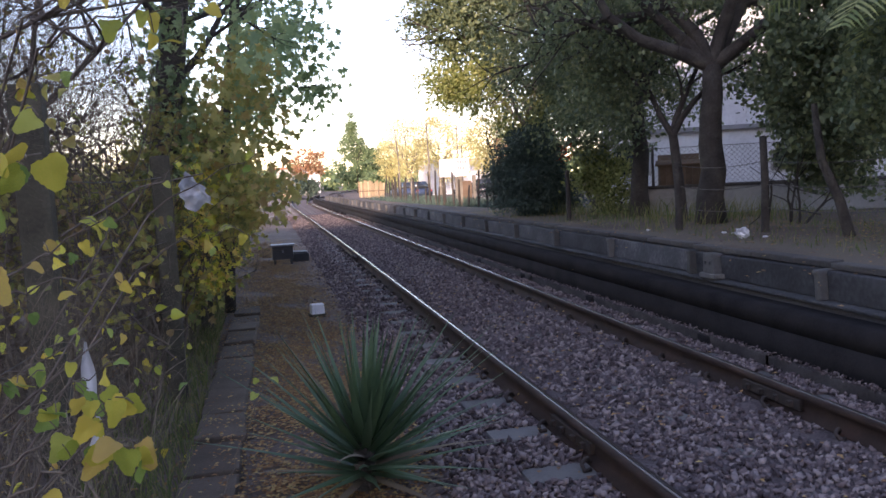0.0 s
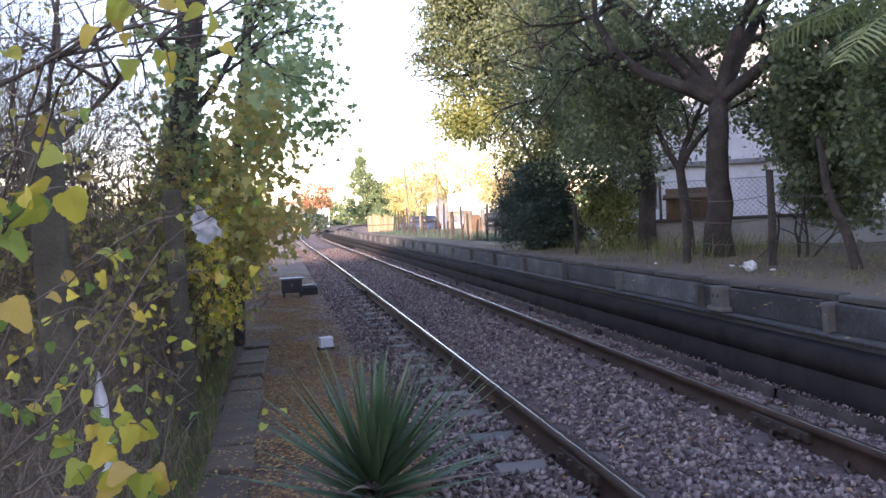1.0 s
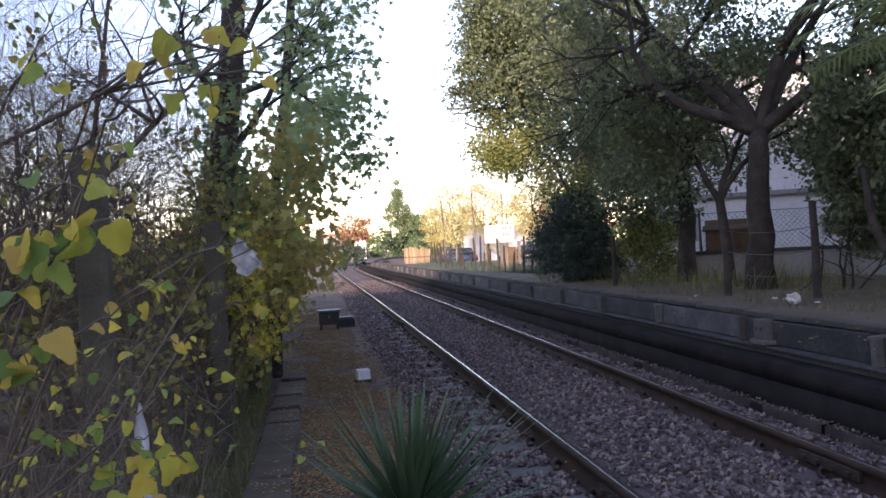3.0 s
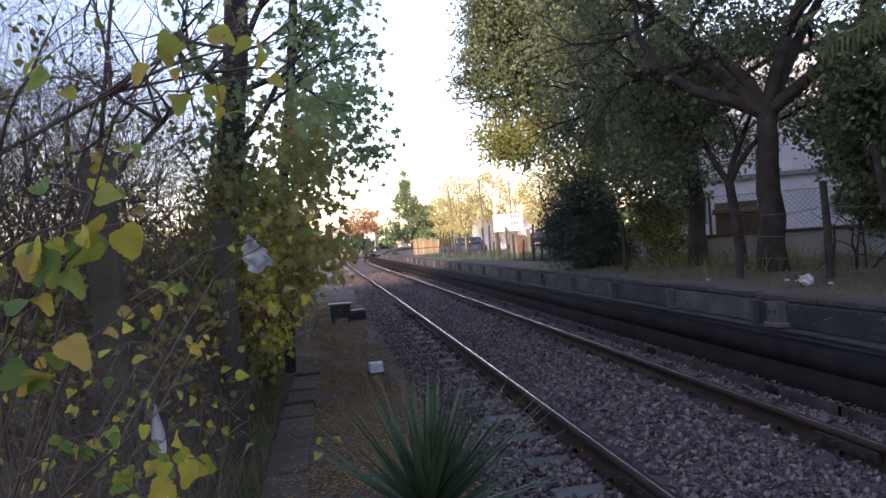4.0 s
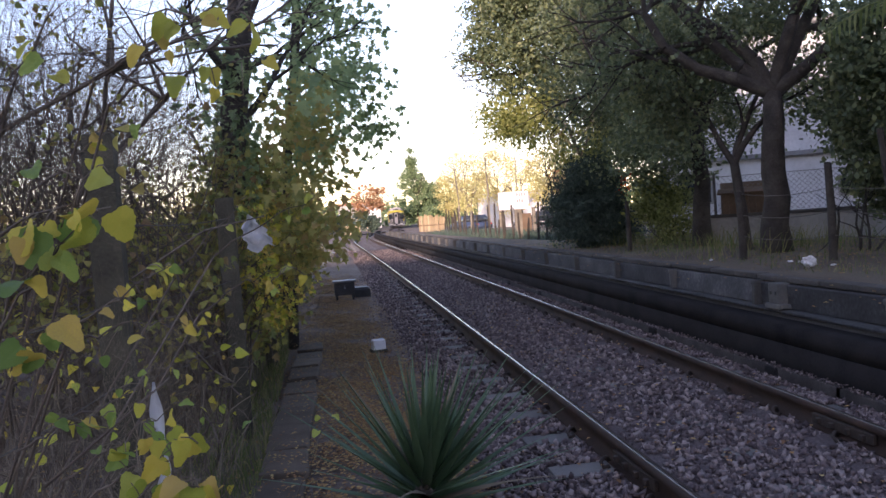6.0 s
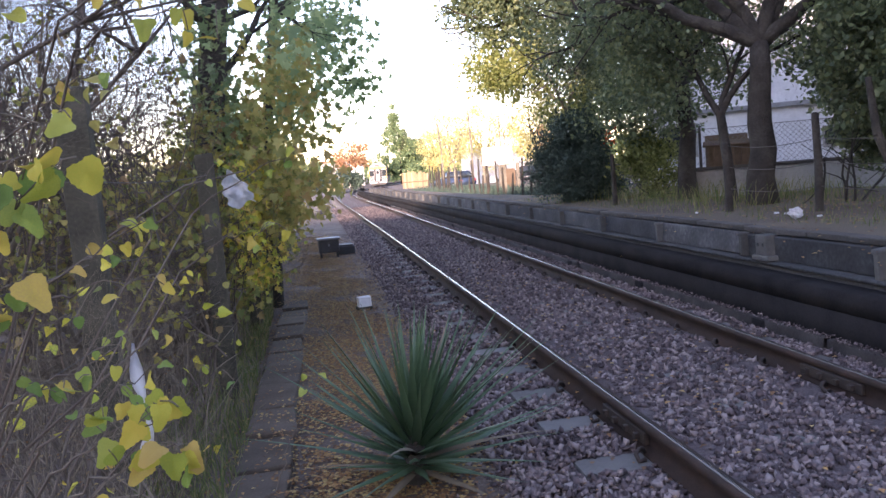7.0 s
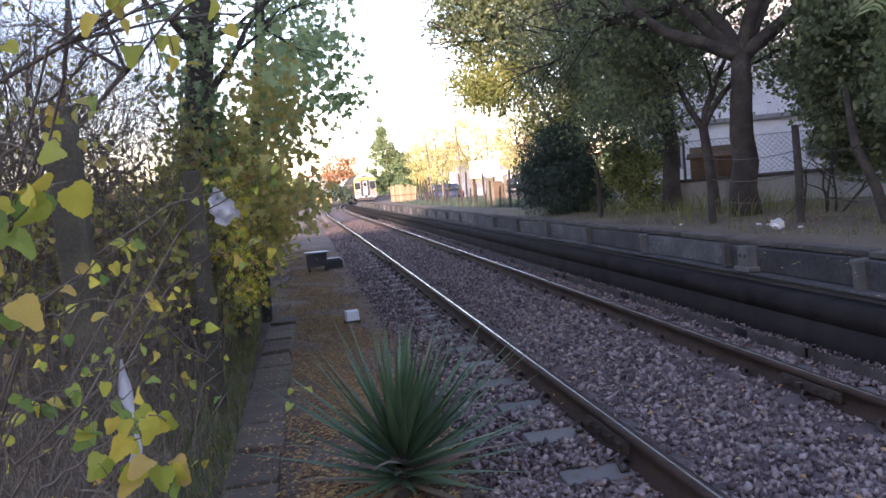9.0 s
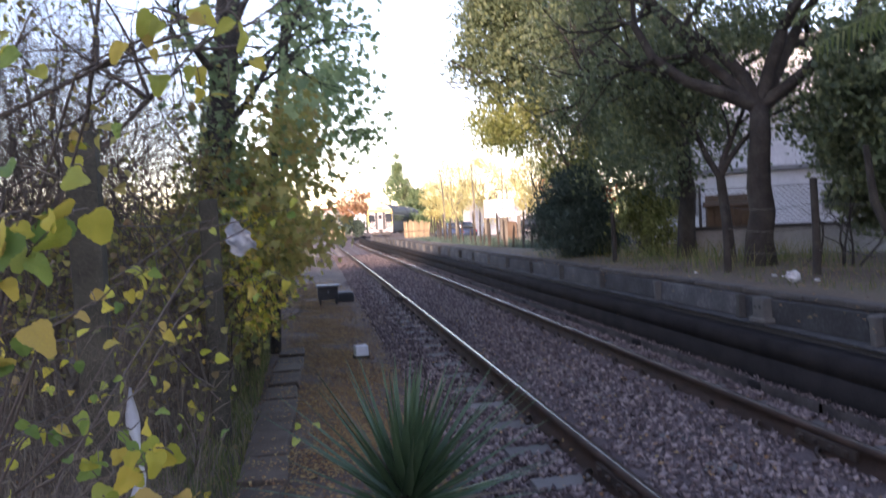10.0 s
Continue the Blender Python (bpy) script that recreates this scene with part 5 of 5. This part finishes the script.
stones("ballast_stones", "loose grey-violet crushed stones between the rails", 52000, (-1.5, 1.15), (2.6, 44.0), 0.024, 701, 2.1)
stones("ballast_stones", "loose crushed stones along the shoulder by the third rail", 11000, (0.85, 1.2), (3.0, 40.0), 0.022, 702, 2.0)
stones("verge_gravel", "scattered small gravel on the verge", 40000, (-2.5, -1.1), (3.0, 20.0), 0.013, 703, 1.5, -0.165)
stones("ballast_stones", "loose crushed stones thinning out towards the verge", 5000, (-1.9, -1.3), (3.0, 24.0), 0.02, 706, 1.8, -0.15)
stones("verge_gravel", "scattered gravel along the far verge", 18000, (-3.1, -1.2), (9.0, 46.0), 0.018, 704, 1.3, -0.168)
stones("edging_debris", "pale crumbs of stone and litter on the old timber edging", 2600, (1.222, 1.278), (3.5, 30.0), 0.011, 705, 1.4, -0.054)

# ---- beyond the platform ----
far_rng = random.Random(9)
pf = thing("post_fence", "row of uneven wooden fence posts beyond the platform", "fence")
for k in range(26):
    y = 23.5 + k * 1.12 + far_rng.uniform(-0.45, 0.45)
    x = 6.75 + 0.012 * (y - 24) * (y - 24) * 0.12 + far_rng.uniform(-0.08, 0.08)
    hgt = far_rng.uniform(0.75, 1.5)
    z = float(platform_z(np.array(x), np.array(y))) - 0.05
    me = tubes("post", [((0, 0, 0), (0, 0, hgt * 0.6), 0.045, 0.04), ((0, 0, hgt * 0.6), (0.02, 0, hgt), 0.04, 0.032), ((0.02, 0, hgt), (0.02, 0, hgt + 0.03), 0.032, 0.005)], M["bark"], 7)
    part("post", me, pf, m=pose(x, y, z, far_rng.uniform(-3, 3), far_rng.uniform(-3, 3), 0))
sign = thing("station_sign", "white signboard with faded grey lettering on two posts", "sign", m=pose(6.97, 29.25, 0.22, 0, 0, -14))
part("board", block("board", (1.05, 0.05, 0.62), M["white_paint"], 0.012), sign, m=pose(-0.02, 0, 1.2))
for r, n in ((0.44, 4), (0.22, 3)):
    for k in range(n):
        part("lettering_bar", block("lettering_bar", (0.06, 0.012, 0.13), M["sign_grey"], 0.003), sign, m=pose(0.12 + k * 0.085, -0.031, 1.2 + r))
part("post", block("post", (0.09, 0.09, 1.3), M["bark"], 0.01), sign, m=pose(-0.42, 0.05, -0.05))
sp = thing("pale_post", "pale squared post standing in the sun", "post", m=pose(7.11, 29.15, 0.22))
part("post", block("post", (0.15, 0.15, 1.2), M["bark_pale"], 0.012), sp)

# sunlit white house and yard wall
house = thing("white_house", "low sunlit white house with a flat roof beyond the fence", "house", m=pose(20.3, 80, -0.2, 0, 0, 8))
bm = bmesh.new()
box_bm(bm, -2.6, 3.4, 0, 7, 0, 3.3)
part("wall", bm_mesh("wall", bm, M["white_paint"]), house)
part("roof", block("roof", (6.4, 7.4, 0.16), M["white_paint"], 0.03), house, m=pose(0.4, 3.5, 3.3))
for x in (-0.9, 1.8):
    w = part("window", block("window", (0.9, 0.08, 0.9), M["grey_wall"], 0.01), house, m=pose(x, -0.02, 0.9))
    part("pane", block("pane", (0.78, 0.03, 0.78), M["glass"], 0.0), w, m=pose(0, -0.04, 0.06))
shelter = thing("yard_gate", "narrow brown board gate between two pale posts", "gate", m=pose(9.15, 36.5, 0.18, 0, 0, 10))
for k in range(4):
    part("board", block("board", (0.14, 0.03, 1.0), M["brown_wood"], 0.006, 0.006, k), shelter, m=pose(-0.22 + k * 0.148, 0, 0.05))
part("rail", block("rail", (0.62, 0.04, 0.08), M["brown_wood"], 0.006), shelter, m=pose(0, 0.035, 0.8))
for x in (-0.42, 0.42):
    part("post", block("post", (0.13, 0.13, 1.3), M["bark_pale"], 0.012), shelter, m=pose(x, 0, 0))


def car(base, paint, label, group="parked cars"):
    t = thing("car", label, "car", group, m=pose(*base))
    bm = bmesh.new()
    prof = [(-2.0, 0.35), (-2.0, 0.75), (-1.85, 0.88), (-1.1, 0.95), (1.2, 0.92), (1.95, 0.8), (2.02, 0.5), (1.98, 0.35)]
    a = [bm.verts.new((-0.82, y, z)) for y, z in prof]
    b = [bm.verts.new((0.82, y, z)) for y, z in prof]
    bm.faces.new(a)
    bm.faces.new(b[::-1])
    for i in range(len(prof)):
        bm.faces.new([a[i], b[i], b[(i + 1) % len(prof)], a[(i + 1) % len(prof)]])
    bmesh.ops.bevel(bm, geom=bm.edges[:], offset=0.06, segments=2, affect="EDGES")
    part("body", bm_mesh("body", bm, paint, True), t)
    bm = bmesh.new()
    lo, hi = [(-1.75, 0.9), (1.1, 0.9)], [(-1.45, 1.4), (0.45, 1.42)]
    v = [bm.verts.new((sx * (0.76 if k < 2 else 0.62), (lo + hi)[k][0], (lo + hi)[k][1])) for sx in (-1, 1) for k in range(4)]
    for q in ((0, 1, 3, 2), (4, 6, 7, 5), (0, 4, 5, 1), (2, 3, 7, 6), (0, 2, 6, 4), (1, 5, 7, 3)):
        bm.faces.new([v[i] for i in q])
    bmesh.ops.bevel(bm, geom=bm.edges[:], offset=0.05, segments=2, affect="EDGES")
    part("cabin", bm_mesh("cabin", bm, M["glass"], True), t, "dark glazed cabin")
    part("roof", block("roof", (1.22, 1.75, 0.04), paint, 0.015), t, m=pose(0, -0.5, 1.4))
    for sx in (-0.76, 0.76):
        for y in (-1.25, 1.3):
            bm = bmesh.new()
            bmesh.ops.create_cone(bm, cap_ends=True, segments=18, radius1=0.31, radius2=0.31, depth=0.2)
            w = part("wheel", bm_mesh("wheel", bm, M["rubber"]), t, m=pose(sx, y, 0.31, 0, 90, 0))
            bm = bmesh.new()
            bmesh.ops.create_cone(bm, cap_ends=True, segments=14, radius1=0.18, radius2=0.18, depth=0.21)
            part("rim", bm_mesh("rim", bm, M["tin"]), w)
    for sx in (-0.6, 0.6):
        part("tail_light", block("tail_light", (0.2, 0.06, 0.14), M["red_lamp"], 0.01), t, m=pose(sx, -2.0, 0.66))
    return t


car((15.9, 58.5, -0.17, 0, 0, 74), M["car_dark"], "dark parked car behind the fence posts")
car((12.1, 66.0, -0.17, 0, 0, 20), M["car_blue"], "dark blue parked car behind the fence posts")

# board fence in the sun
bf = thing("board_fence", "sunlit fence of pale upright boards beside the line", "fence")
bd = [block("board", (0.15, 0.03, 1.45 + 0.12 * k), M["board"], 0.006, 0.01, k) for k in range(3)]
for k in range(15):
    s = k / 14
    part("board", bd[far_rng.randrange(3)], bf, m=pose(10.35 + 2.45 * s, 84.6 - 0.4 * s, -0.05 - 0.1 * s, 0, far_rng.uniform(-1.5, 1.5), -8))
part("board_rail", block("board_rail", (2.7, 0.05, 0.1), M["brown_wood"], 0.01), bf, m=pose(11.55, 84.36, 0.5, 0, 0, -10))
yf = thing("paling_fence", "low yellow-lit paling fence across the far bend", "fence")
pl = block("paling", (0.11, 0.03, 1.15), M["board"], 0.006, 0.01, 1)
for k in range(12):
    part("paling", pl, yf, m=pose(3.75 + k * 0.17, 110, -0.22, 0, far_rng.uniform(-2, 2), 0))

# far trees
def far_tree(name, label, base, seed, h, rad, leaf_mat, size, n, per, clump, shapes=None, bark="bark", tr=0.16):
    return tree(name, label, base, seed, h * 0.35, tr, [(-0.4, 0, 1), (0.4, 0.1, 1), (0, -0.3, 1)],
                shapes or [((0, 0, h * 0.62), (rad, rad, h * 0.38))], leaf_mat, size, per, bark, depth=2, limb_len=h * 0.3, clump=clump, n_clumps=n)


far_tree("conifer", "tall slender sunlit conifer with an uneven crown", (19.9, 165, -0.4), 801, 14, 3, "leaf_conifer", 0.34, 240, 60, 0.75,
         [((-0.4, 0, 4.6), (4.0, 3.4, 3.6)), ((-0.5, 0, 8.8), (2.6, 2.2, 2.6)), ((-0.7, 0, 11.6), (0.7, 0.7, 2.0)), ((-0.8, 0, 13.6), (0.3, 0.3, 1.7)), ((2.8, 0, 6.2), (2.2, 2.2, 3.0)), ((3.6, 0, 4.0), (2.0, 2.2, 3.0))])
far_tree("autumn_tree", "orange-leaved autumn tree beyond the bend", (9.3, 150, -0.4), 802, 8.8, 2.9, "leaf_orange", 0.4, 70, 26, 0.9)
far_tree("autumn_tree", "yellow-leaved tree with drooping twigs beyond the fence", (13.9, 86, -0.1), 803, 6.0, 1.5, "leaf_autumn", 0.13, 80, 60, 0.5)
far_tree("autumn_tree", "golden autumn tree lit by low sun", (13.0, 72, -0.1), 804, 7.0, 2.2, "leaf_autumn", 0.12, 130, 60, 0.6, bark="bark_pale")
far_tree("autumn_tree", "golden autumn tree lit by low sun", (16.3, 74, -0.1), 805, 7.6, 2.6, "leaf_autumn", 0.12, 130, 60, 0.6, bark="bark_pale")
far_tree("autumn_tree", "pale yellow autumn tree behind the house", (20.5, 72, -0.1), 806, 7.4, 2.6, "leaf_autumn", 0.12, 130, 60, 0.6, bark="bark_pale")
far_tree("autumn_tree", "pale tree with thin yellow leaves by the fence", (9.6, 52, 0.2), 807, 4.2, 0.8, "leaf_autumn", 0.12, 36, 22, 0.35, bark="bark_pale", tr=0.07)
far_tree("autumn_tree", "pale tree with thin yellow leaves by the fence", (11.5, 47, 0.1), 808, 4.6, 0.9, "leaf_autumn", 0.12, 30, 20, 0.35, bark="bark_pale", tr=0.08)
far_tree("autumn_tree", "reddish autumn tree near the house", (12.4, 40, 0.1), 809, 3.8, 1.0, "leaf_orange", 0.12, 36, 24, 0.35, tr=0.08)
for k, (x, y, hh) in enumerate(((10.2, 60, 5.2), (12.8, 62, 5.6), (14.5, 60, 5.4), (17.0, 58, 5.8))):
    t = thing("bare_tree", "tall pale bare tree stem in the sun", "tree", group="pale stems", m=pose(x, y, -0.1))
    rb = np.random.default_rng(820 + k)
    segs, tips = [((0, 0, 0), (0.05, 0, hh * 0.5), 0.08, 0.065), ((0.05, 0, hh * 0.5), (0.1 * (k - 1.5), 0, hh), 0.065, 0.03)], []
    for z0 in (0.45, 0.6, 0.75, 0.9):
        grow(rb, (0.05, 0, hh * z0), (rb.normal(), rb.normal() * 0.4, 1.2), 1.1, 0.022, 1, segs, tips, spread=0.5)
    part("stem", tubes("stem", segs, M["bark_pale"], 6), t)
dense_bush("far_bush", "grey-green clipped bushes beside the far bend", (6.0, 132, -0.25), 830, [((-1.8, 0, 1.5), (1.7, 1.2, 1.5)), ((0.8, 0, 1.6), (1.8, 1.2, 1.5)), ((-3.6, 0, 1.4), (1.4, 1.2, 1.4)), ((2.8, 0, 1.3), (1.2, 1.0, 1.2))], "leaf_cypress", 0.3, 40, 40, 0.5)
dense_bush("far_bush", "grey-green bushes under the conifer", (16.6, 122, -0.2), 831, [((0, 0, 1.6), (1.4, 1.4, 1.6)), ((2.2, 0, 1.4), (1.6, 1.4, 1.5))], "leaf_conifer", 0.3, 40, 40, 0.5)
fh = thing("far_house", "pale house among trees beyond the bend", "house", m=pose(7.6, 172, -0.4))
part("wall", block("wall", (5.5, 5, 5.2), M["grey_wall"], 0.02), fh)
part("roof", block("roof", (6.2, 5.6, 0.4), M["tile_roof"], 0.05), fh, m=pose(0, 0, 5.2))
for x in (-1.6, 1.4):
    part("window", block("window", (1.0, 0.1, 1.2), M["glass"], 0.01), fh, m=pose(x, -2.5, 2.6))
fh = thing("far_house", "pale house with grey roof far along the line", "house", m=pose(13.5, 205, -0.4))
part("wall", block("wall", (4.2, 5, 5.4), M["white_paint"], 0.02), fh)
part("roof", block("roof", (4.8, 5.6, 0.4), M["roof"], 0.05), fh, m=pose(0, 0, 5.4))
# distant wood that closes the view
rng = np.random.default_rng(850)
cs = np.concatenate([blob(rng, (x, 240 + rng.normal() * 10, 2.5), (9, 6, rng.uniform(3, 5.5)), 26) for x in np.arange(-60, 140, 7.5)])
tagged(new("distant_wood", leaves("distant_wood", clumps(rng, cs, 1.6, 20), 1.3, M["leaf_conifer"], rng)), "distant mixed wood closing the view", "wood", kind="stuff")


# ---- train ----
def train(label):
    t = thing("train", label, "train")
    W, H = 1.6, 3.95
    sec = [(-W + 0.05, 0.45), (-W, 0.8), (-W, 2.95), (-W + 0.12, 3.35), (-W + 0.5, 3.68), (-0.5, H), (0.5, H), (W - 0.5, 3.68), (W - 0.12, 3.35), (W, 2.95), (W, 0.8), (W - 0.05, 0.45)]
    for c in range(2):
        y0, y1 = c * 17.6, c * 17.6 + 17.2
        bm = bmesh.new()
        rings = [[bm.verts.new((x * k, y, z)) for x, z in sec] for y, k in ((y0, 0.965), (y0 + 0.12, 1.0), (y1 - 0.1, 1.0), (y1, 0.965))]
        bm.faces.new(rings[0][::-1])
        bm.faces.new(rings[-1])
        for a, b in zip(rings[:-1], rings[1:]):
            for i in range(len(sec)):
                j = (i + 1) % len(sec)
                bm.faces.new([a[i], a[j], b[j], b[i]])
        # body coloured dark so that its side looks shaded beside the white front
        body = part("car_body", bm_mesh("car_body", bm, M["train_grey"]), t, "car body with the shade of its sides put into dark grey")
        if c == 0:
            fb = bmesh.new()
            fa, fr = [[fb.verts.new((x * 0.965, y, z)) for x, z in sec] for y in (-0.002, -0.006)]
            fb.faces.new(fa)
            fb.faces.new(fr[::-1])
            for i in range(len(sec)):
                fb.faces.new([fa[i], fr[i], fr[(i + 1) % len(sec)], fa[(i + 1) % len(sec)]])
            part("cab_front", bm_mesh("cab_front", fb, M["train_white"]), t, "white cab front")
        for s in (-1, 1):
            for k in range(7):
                part("side_window", block("side_window", (0.03, 1.3, 0.8), M["glass"], 0.01), body, m=pose(s * 1.6, y0 + 2.2 + k * 2.1, 1.75))
        for yb in (y0 + 2.6, y1 - 2.6):
            bg = part("bogie", block("bogie", (2.2, 2.6, 0.35), M["train_grey"], 0.05), t, m=pose(0, yb, 0.3))
            for s in (-1, 1):
                for dy in (-0.95, 0.95):
                    bm = bmesh.new()
                    bmesh.ops.create_cone(bm, cap_ends=True, segments=20, radius1=0.4, radius2=0.4, depth=0.12)
                    part("wheel", bm_mesh("wheel", bm, M["train_grey"]), bg, m=pose(s * 0.75, dy, 0.1, 0, 90, 0))
    # cab front
    part("door_frame", block("door_frame", (1.28, 0.05, 2.3), M["train_black"], 0.02), t, "black gangway surround", m=pose(0, -0.01, 0.72))
    door = part("gangway_door", block("gangway_door", (0.60, 0.04, 2.05), M["train_white"], 0.02), t, m=pose(0, -0.045, 0.82))
    part("door_window", block("door_window", (0.42, 0.02, 0.55), M["glass"], 0.01), door, m=pose(0, -0.025, 1.25))
    part("windscreen", block("windscreen", (0.84, 0.03, 1.1), M["glass"], 0.02), t, m=pose(1.08, -0.012, 1.66))
    part("windscreen", block("windscreen", (0.80, 0.03, 0.95), M["glass"], 0.02), t, m=pose(-1.08, -0.012, 1.72))
    part("yellow_panel", block("yellow_panel", (2.72, 0.03, 0.52), M["train_yellow"], 0.02), t, "yellow band over the cab windows", m=pose(0, -0.006, 2.86))
    for s in (-1, 1):
        part("yellow_corner", block("yellow_corner", (0.2, 0.03, 2.0), M["train_yellow"], 0.01), t, m=pose(s * 1.42, -0.004, 1.2))
        for k in range(4):
            bm = bmesh.new()
            z0 = 0.44 + k * 0.3
            x0, x1 = 0.66, 1.42
            q = [bm.verts.new((s * x, -0.008 - d, z)) for d in (0, 0.03) for x, z in ((x0, z0 - 0.02), (x1, z0 + 0.34), (x1, z0 + 0.50), (x0, z0 + 0.14))]
            for fidx in ((0, 1, 2, 3), (7, 6, 5, 4), (0, 4, 5, 1), (1, 5, 6, 2), (2, 6, 7, 3), (3, 7, 4, 0)):
                bm.faces.new([q[i] for i in fidx])
            part("stripe", bm_mesh("stripe", bm, M["train_black"]), t, "black diagonal warning stripe")
        for dx in (0.75, 1.05):
            bm = bmesh.new()
            bmesh.ops.create_cone(bm, cap_ends=True, segments=16, radius1=0.1, radius2=0.1, depth=0.06)
            part("headlight", bm_mesh("headlight", bm, M["headlamp"]), t, m=pose(s * dx, -0.03, 0.72, 90, 0, 0))
    part("coupler", block("coupler", (0.36, 0.5, 0.3), M["train_black"], 0.05), t, m=pose(0, -0.22, 0.5))
    part("cow_catcher", block("cow_catcher", (2.5, 0.2, 0.28), M["train_grey"], 0.04), t, m=pose(0, 0.15, 0.12))
    part("destination_box", block("destination_box", (0.9, 0.05, 0.2), M["train_black"], 0.01), t, m=pose(0, -0.02, 3.42))
    return t


unit = train("white commuter train with yellow trim and black-striped front")


def motions():
    rows = []
    for t, y in ((0.0, 262.0), (1.5, 236.0), (3.0, 210.0), (4.5, 184.0), (5.4, 171.0), (6.3, 158.5), (7.15, 147.0), (8.0, 136.0), (8.5, 129.5), (9.0, 122.5), (9.5, 114.5), (10.0, 106.0)):
        x, z, h = line(y)
        rows.append((t, pose(float(x), y, float(z), 0, 0, -math.degrees(math.atan(float(h)))))) 
    walk(unit, rows)


motions()
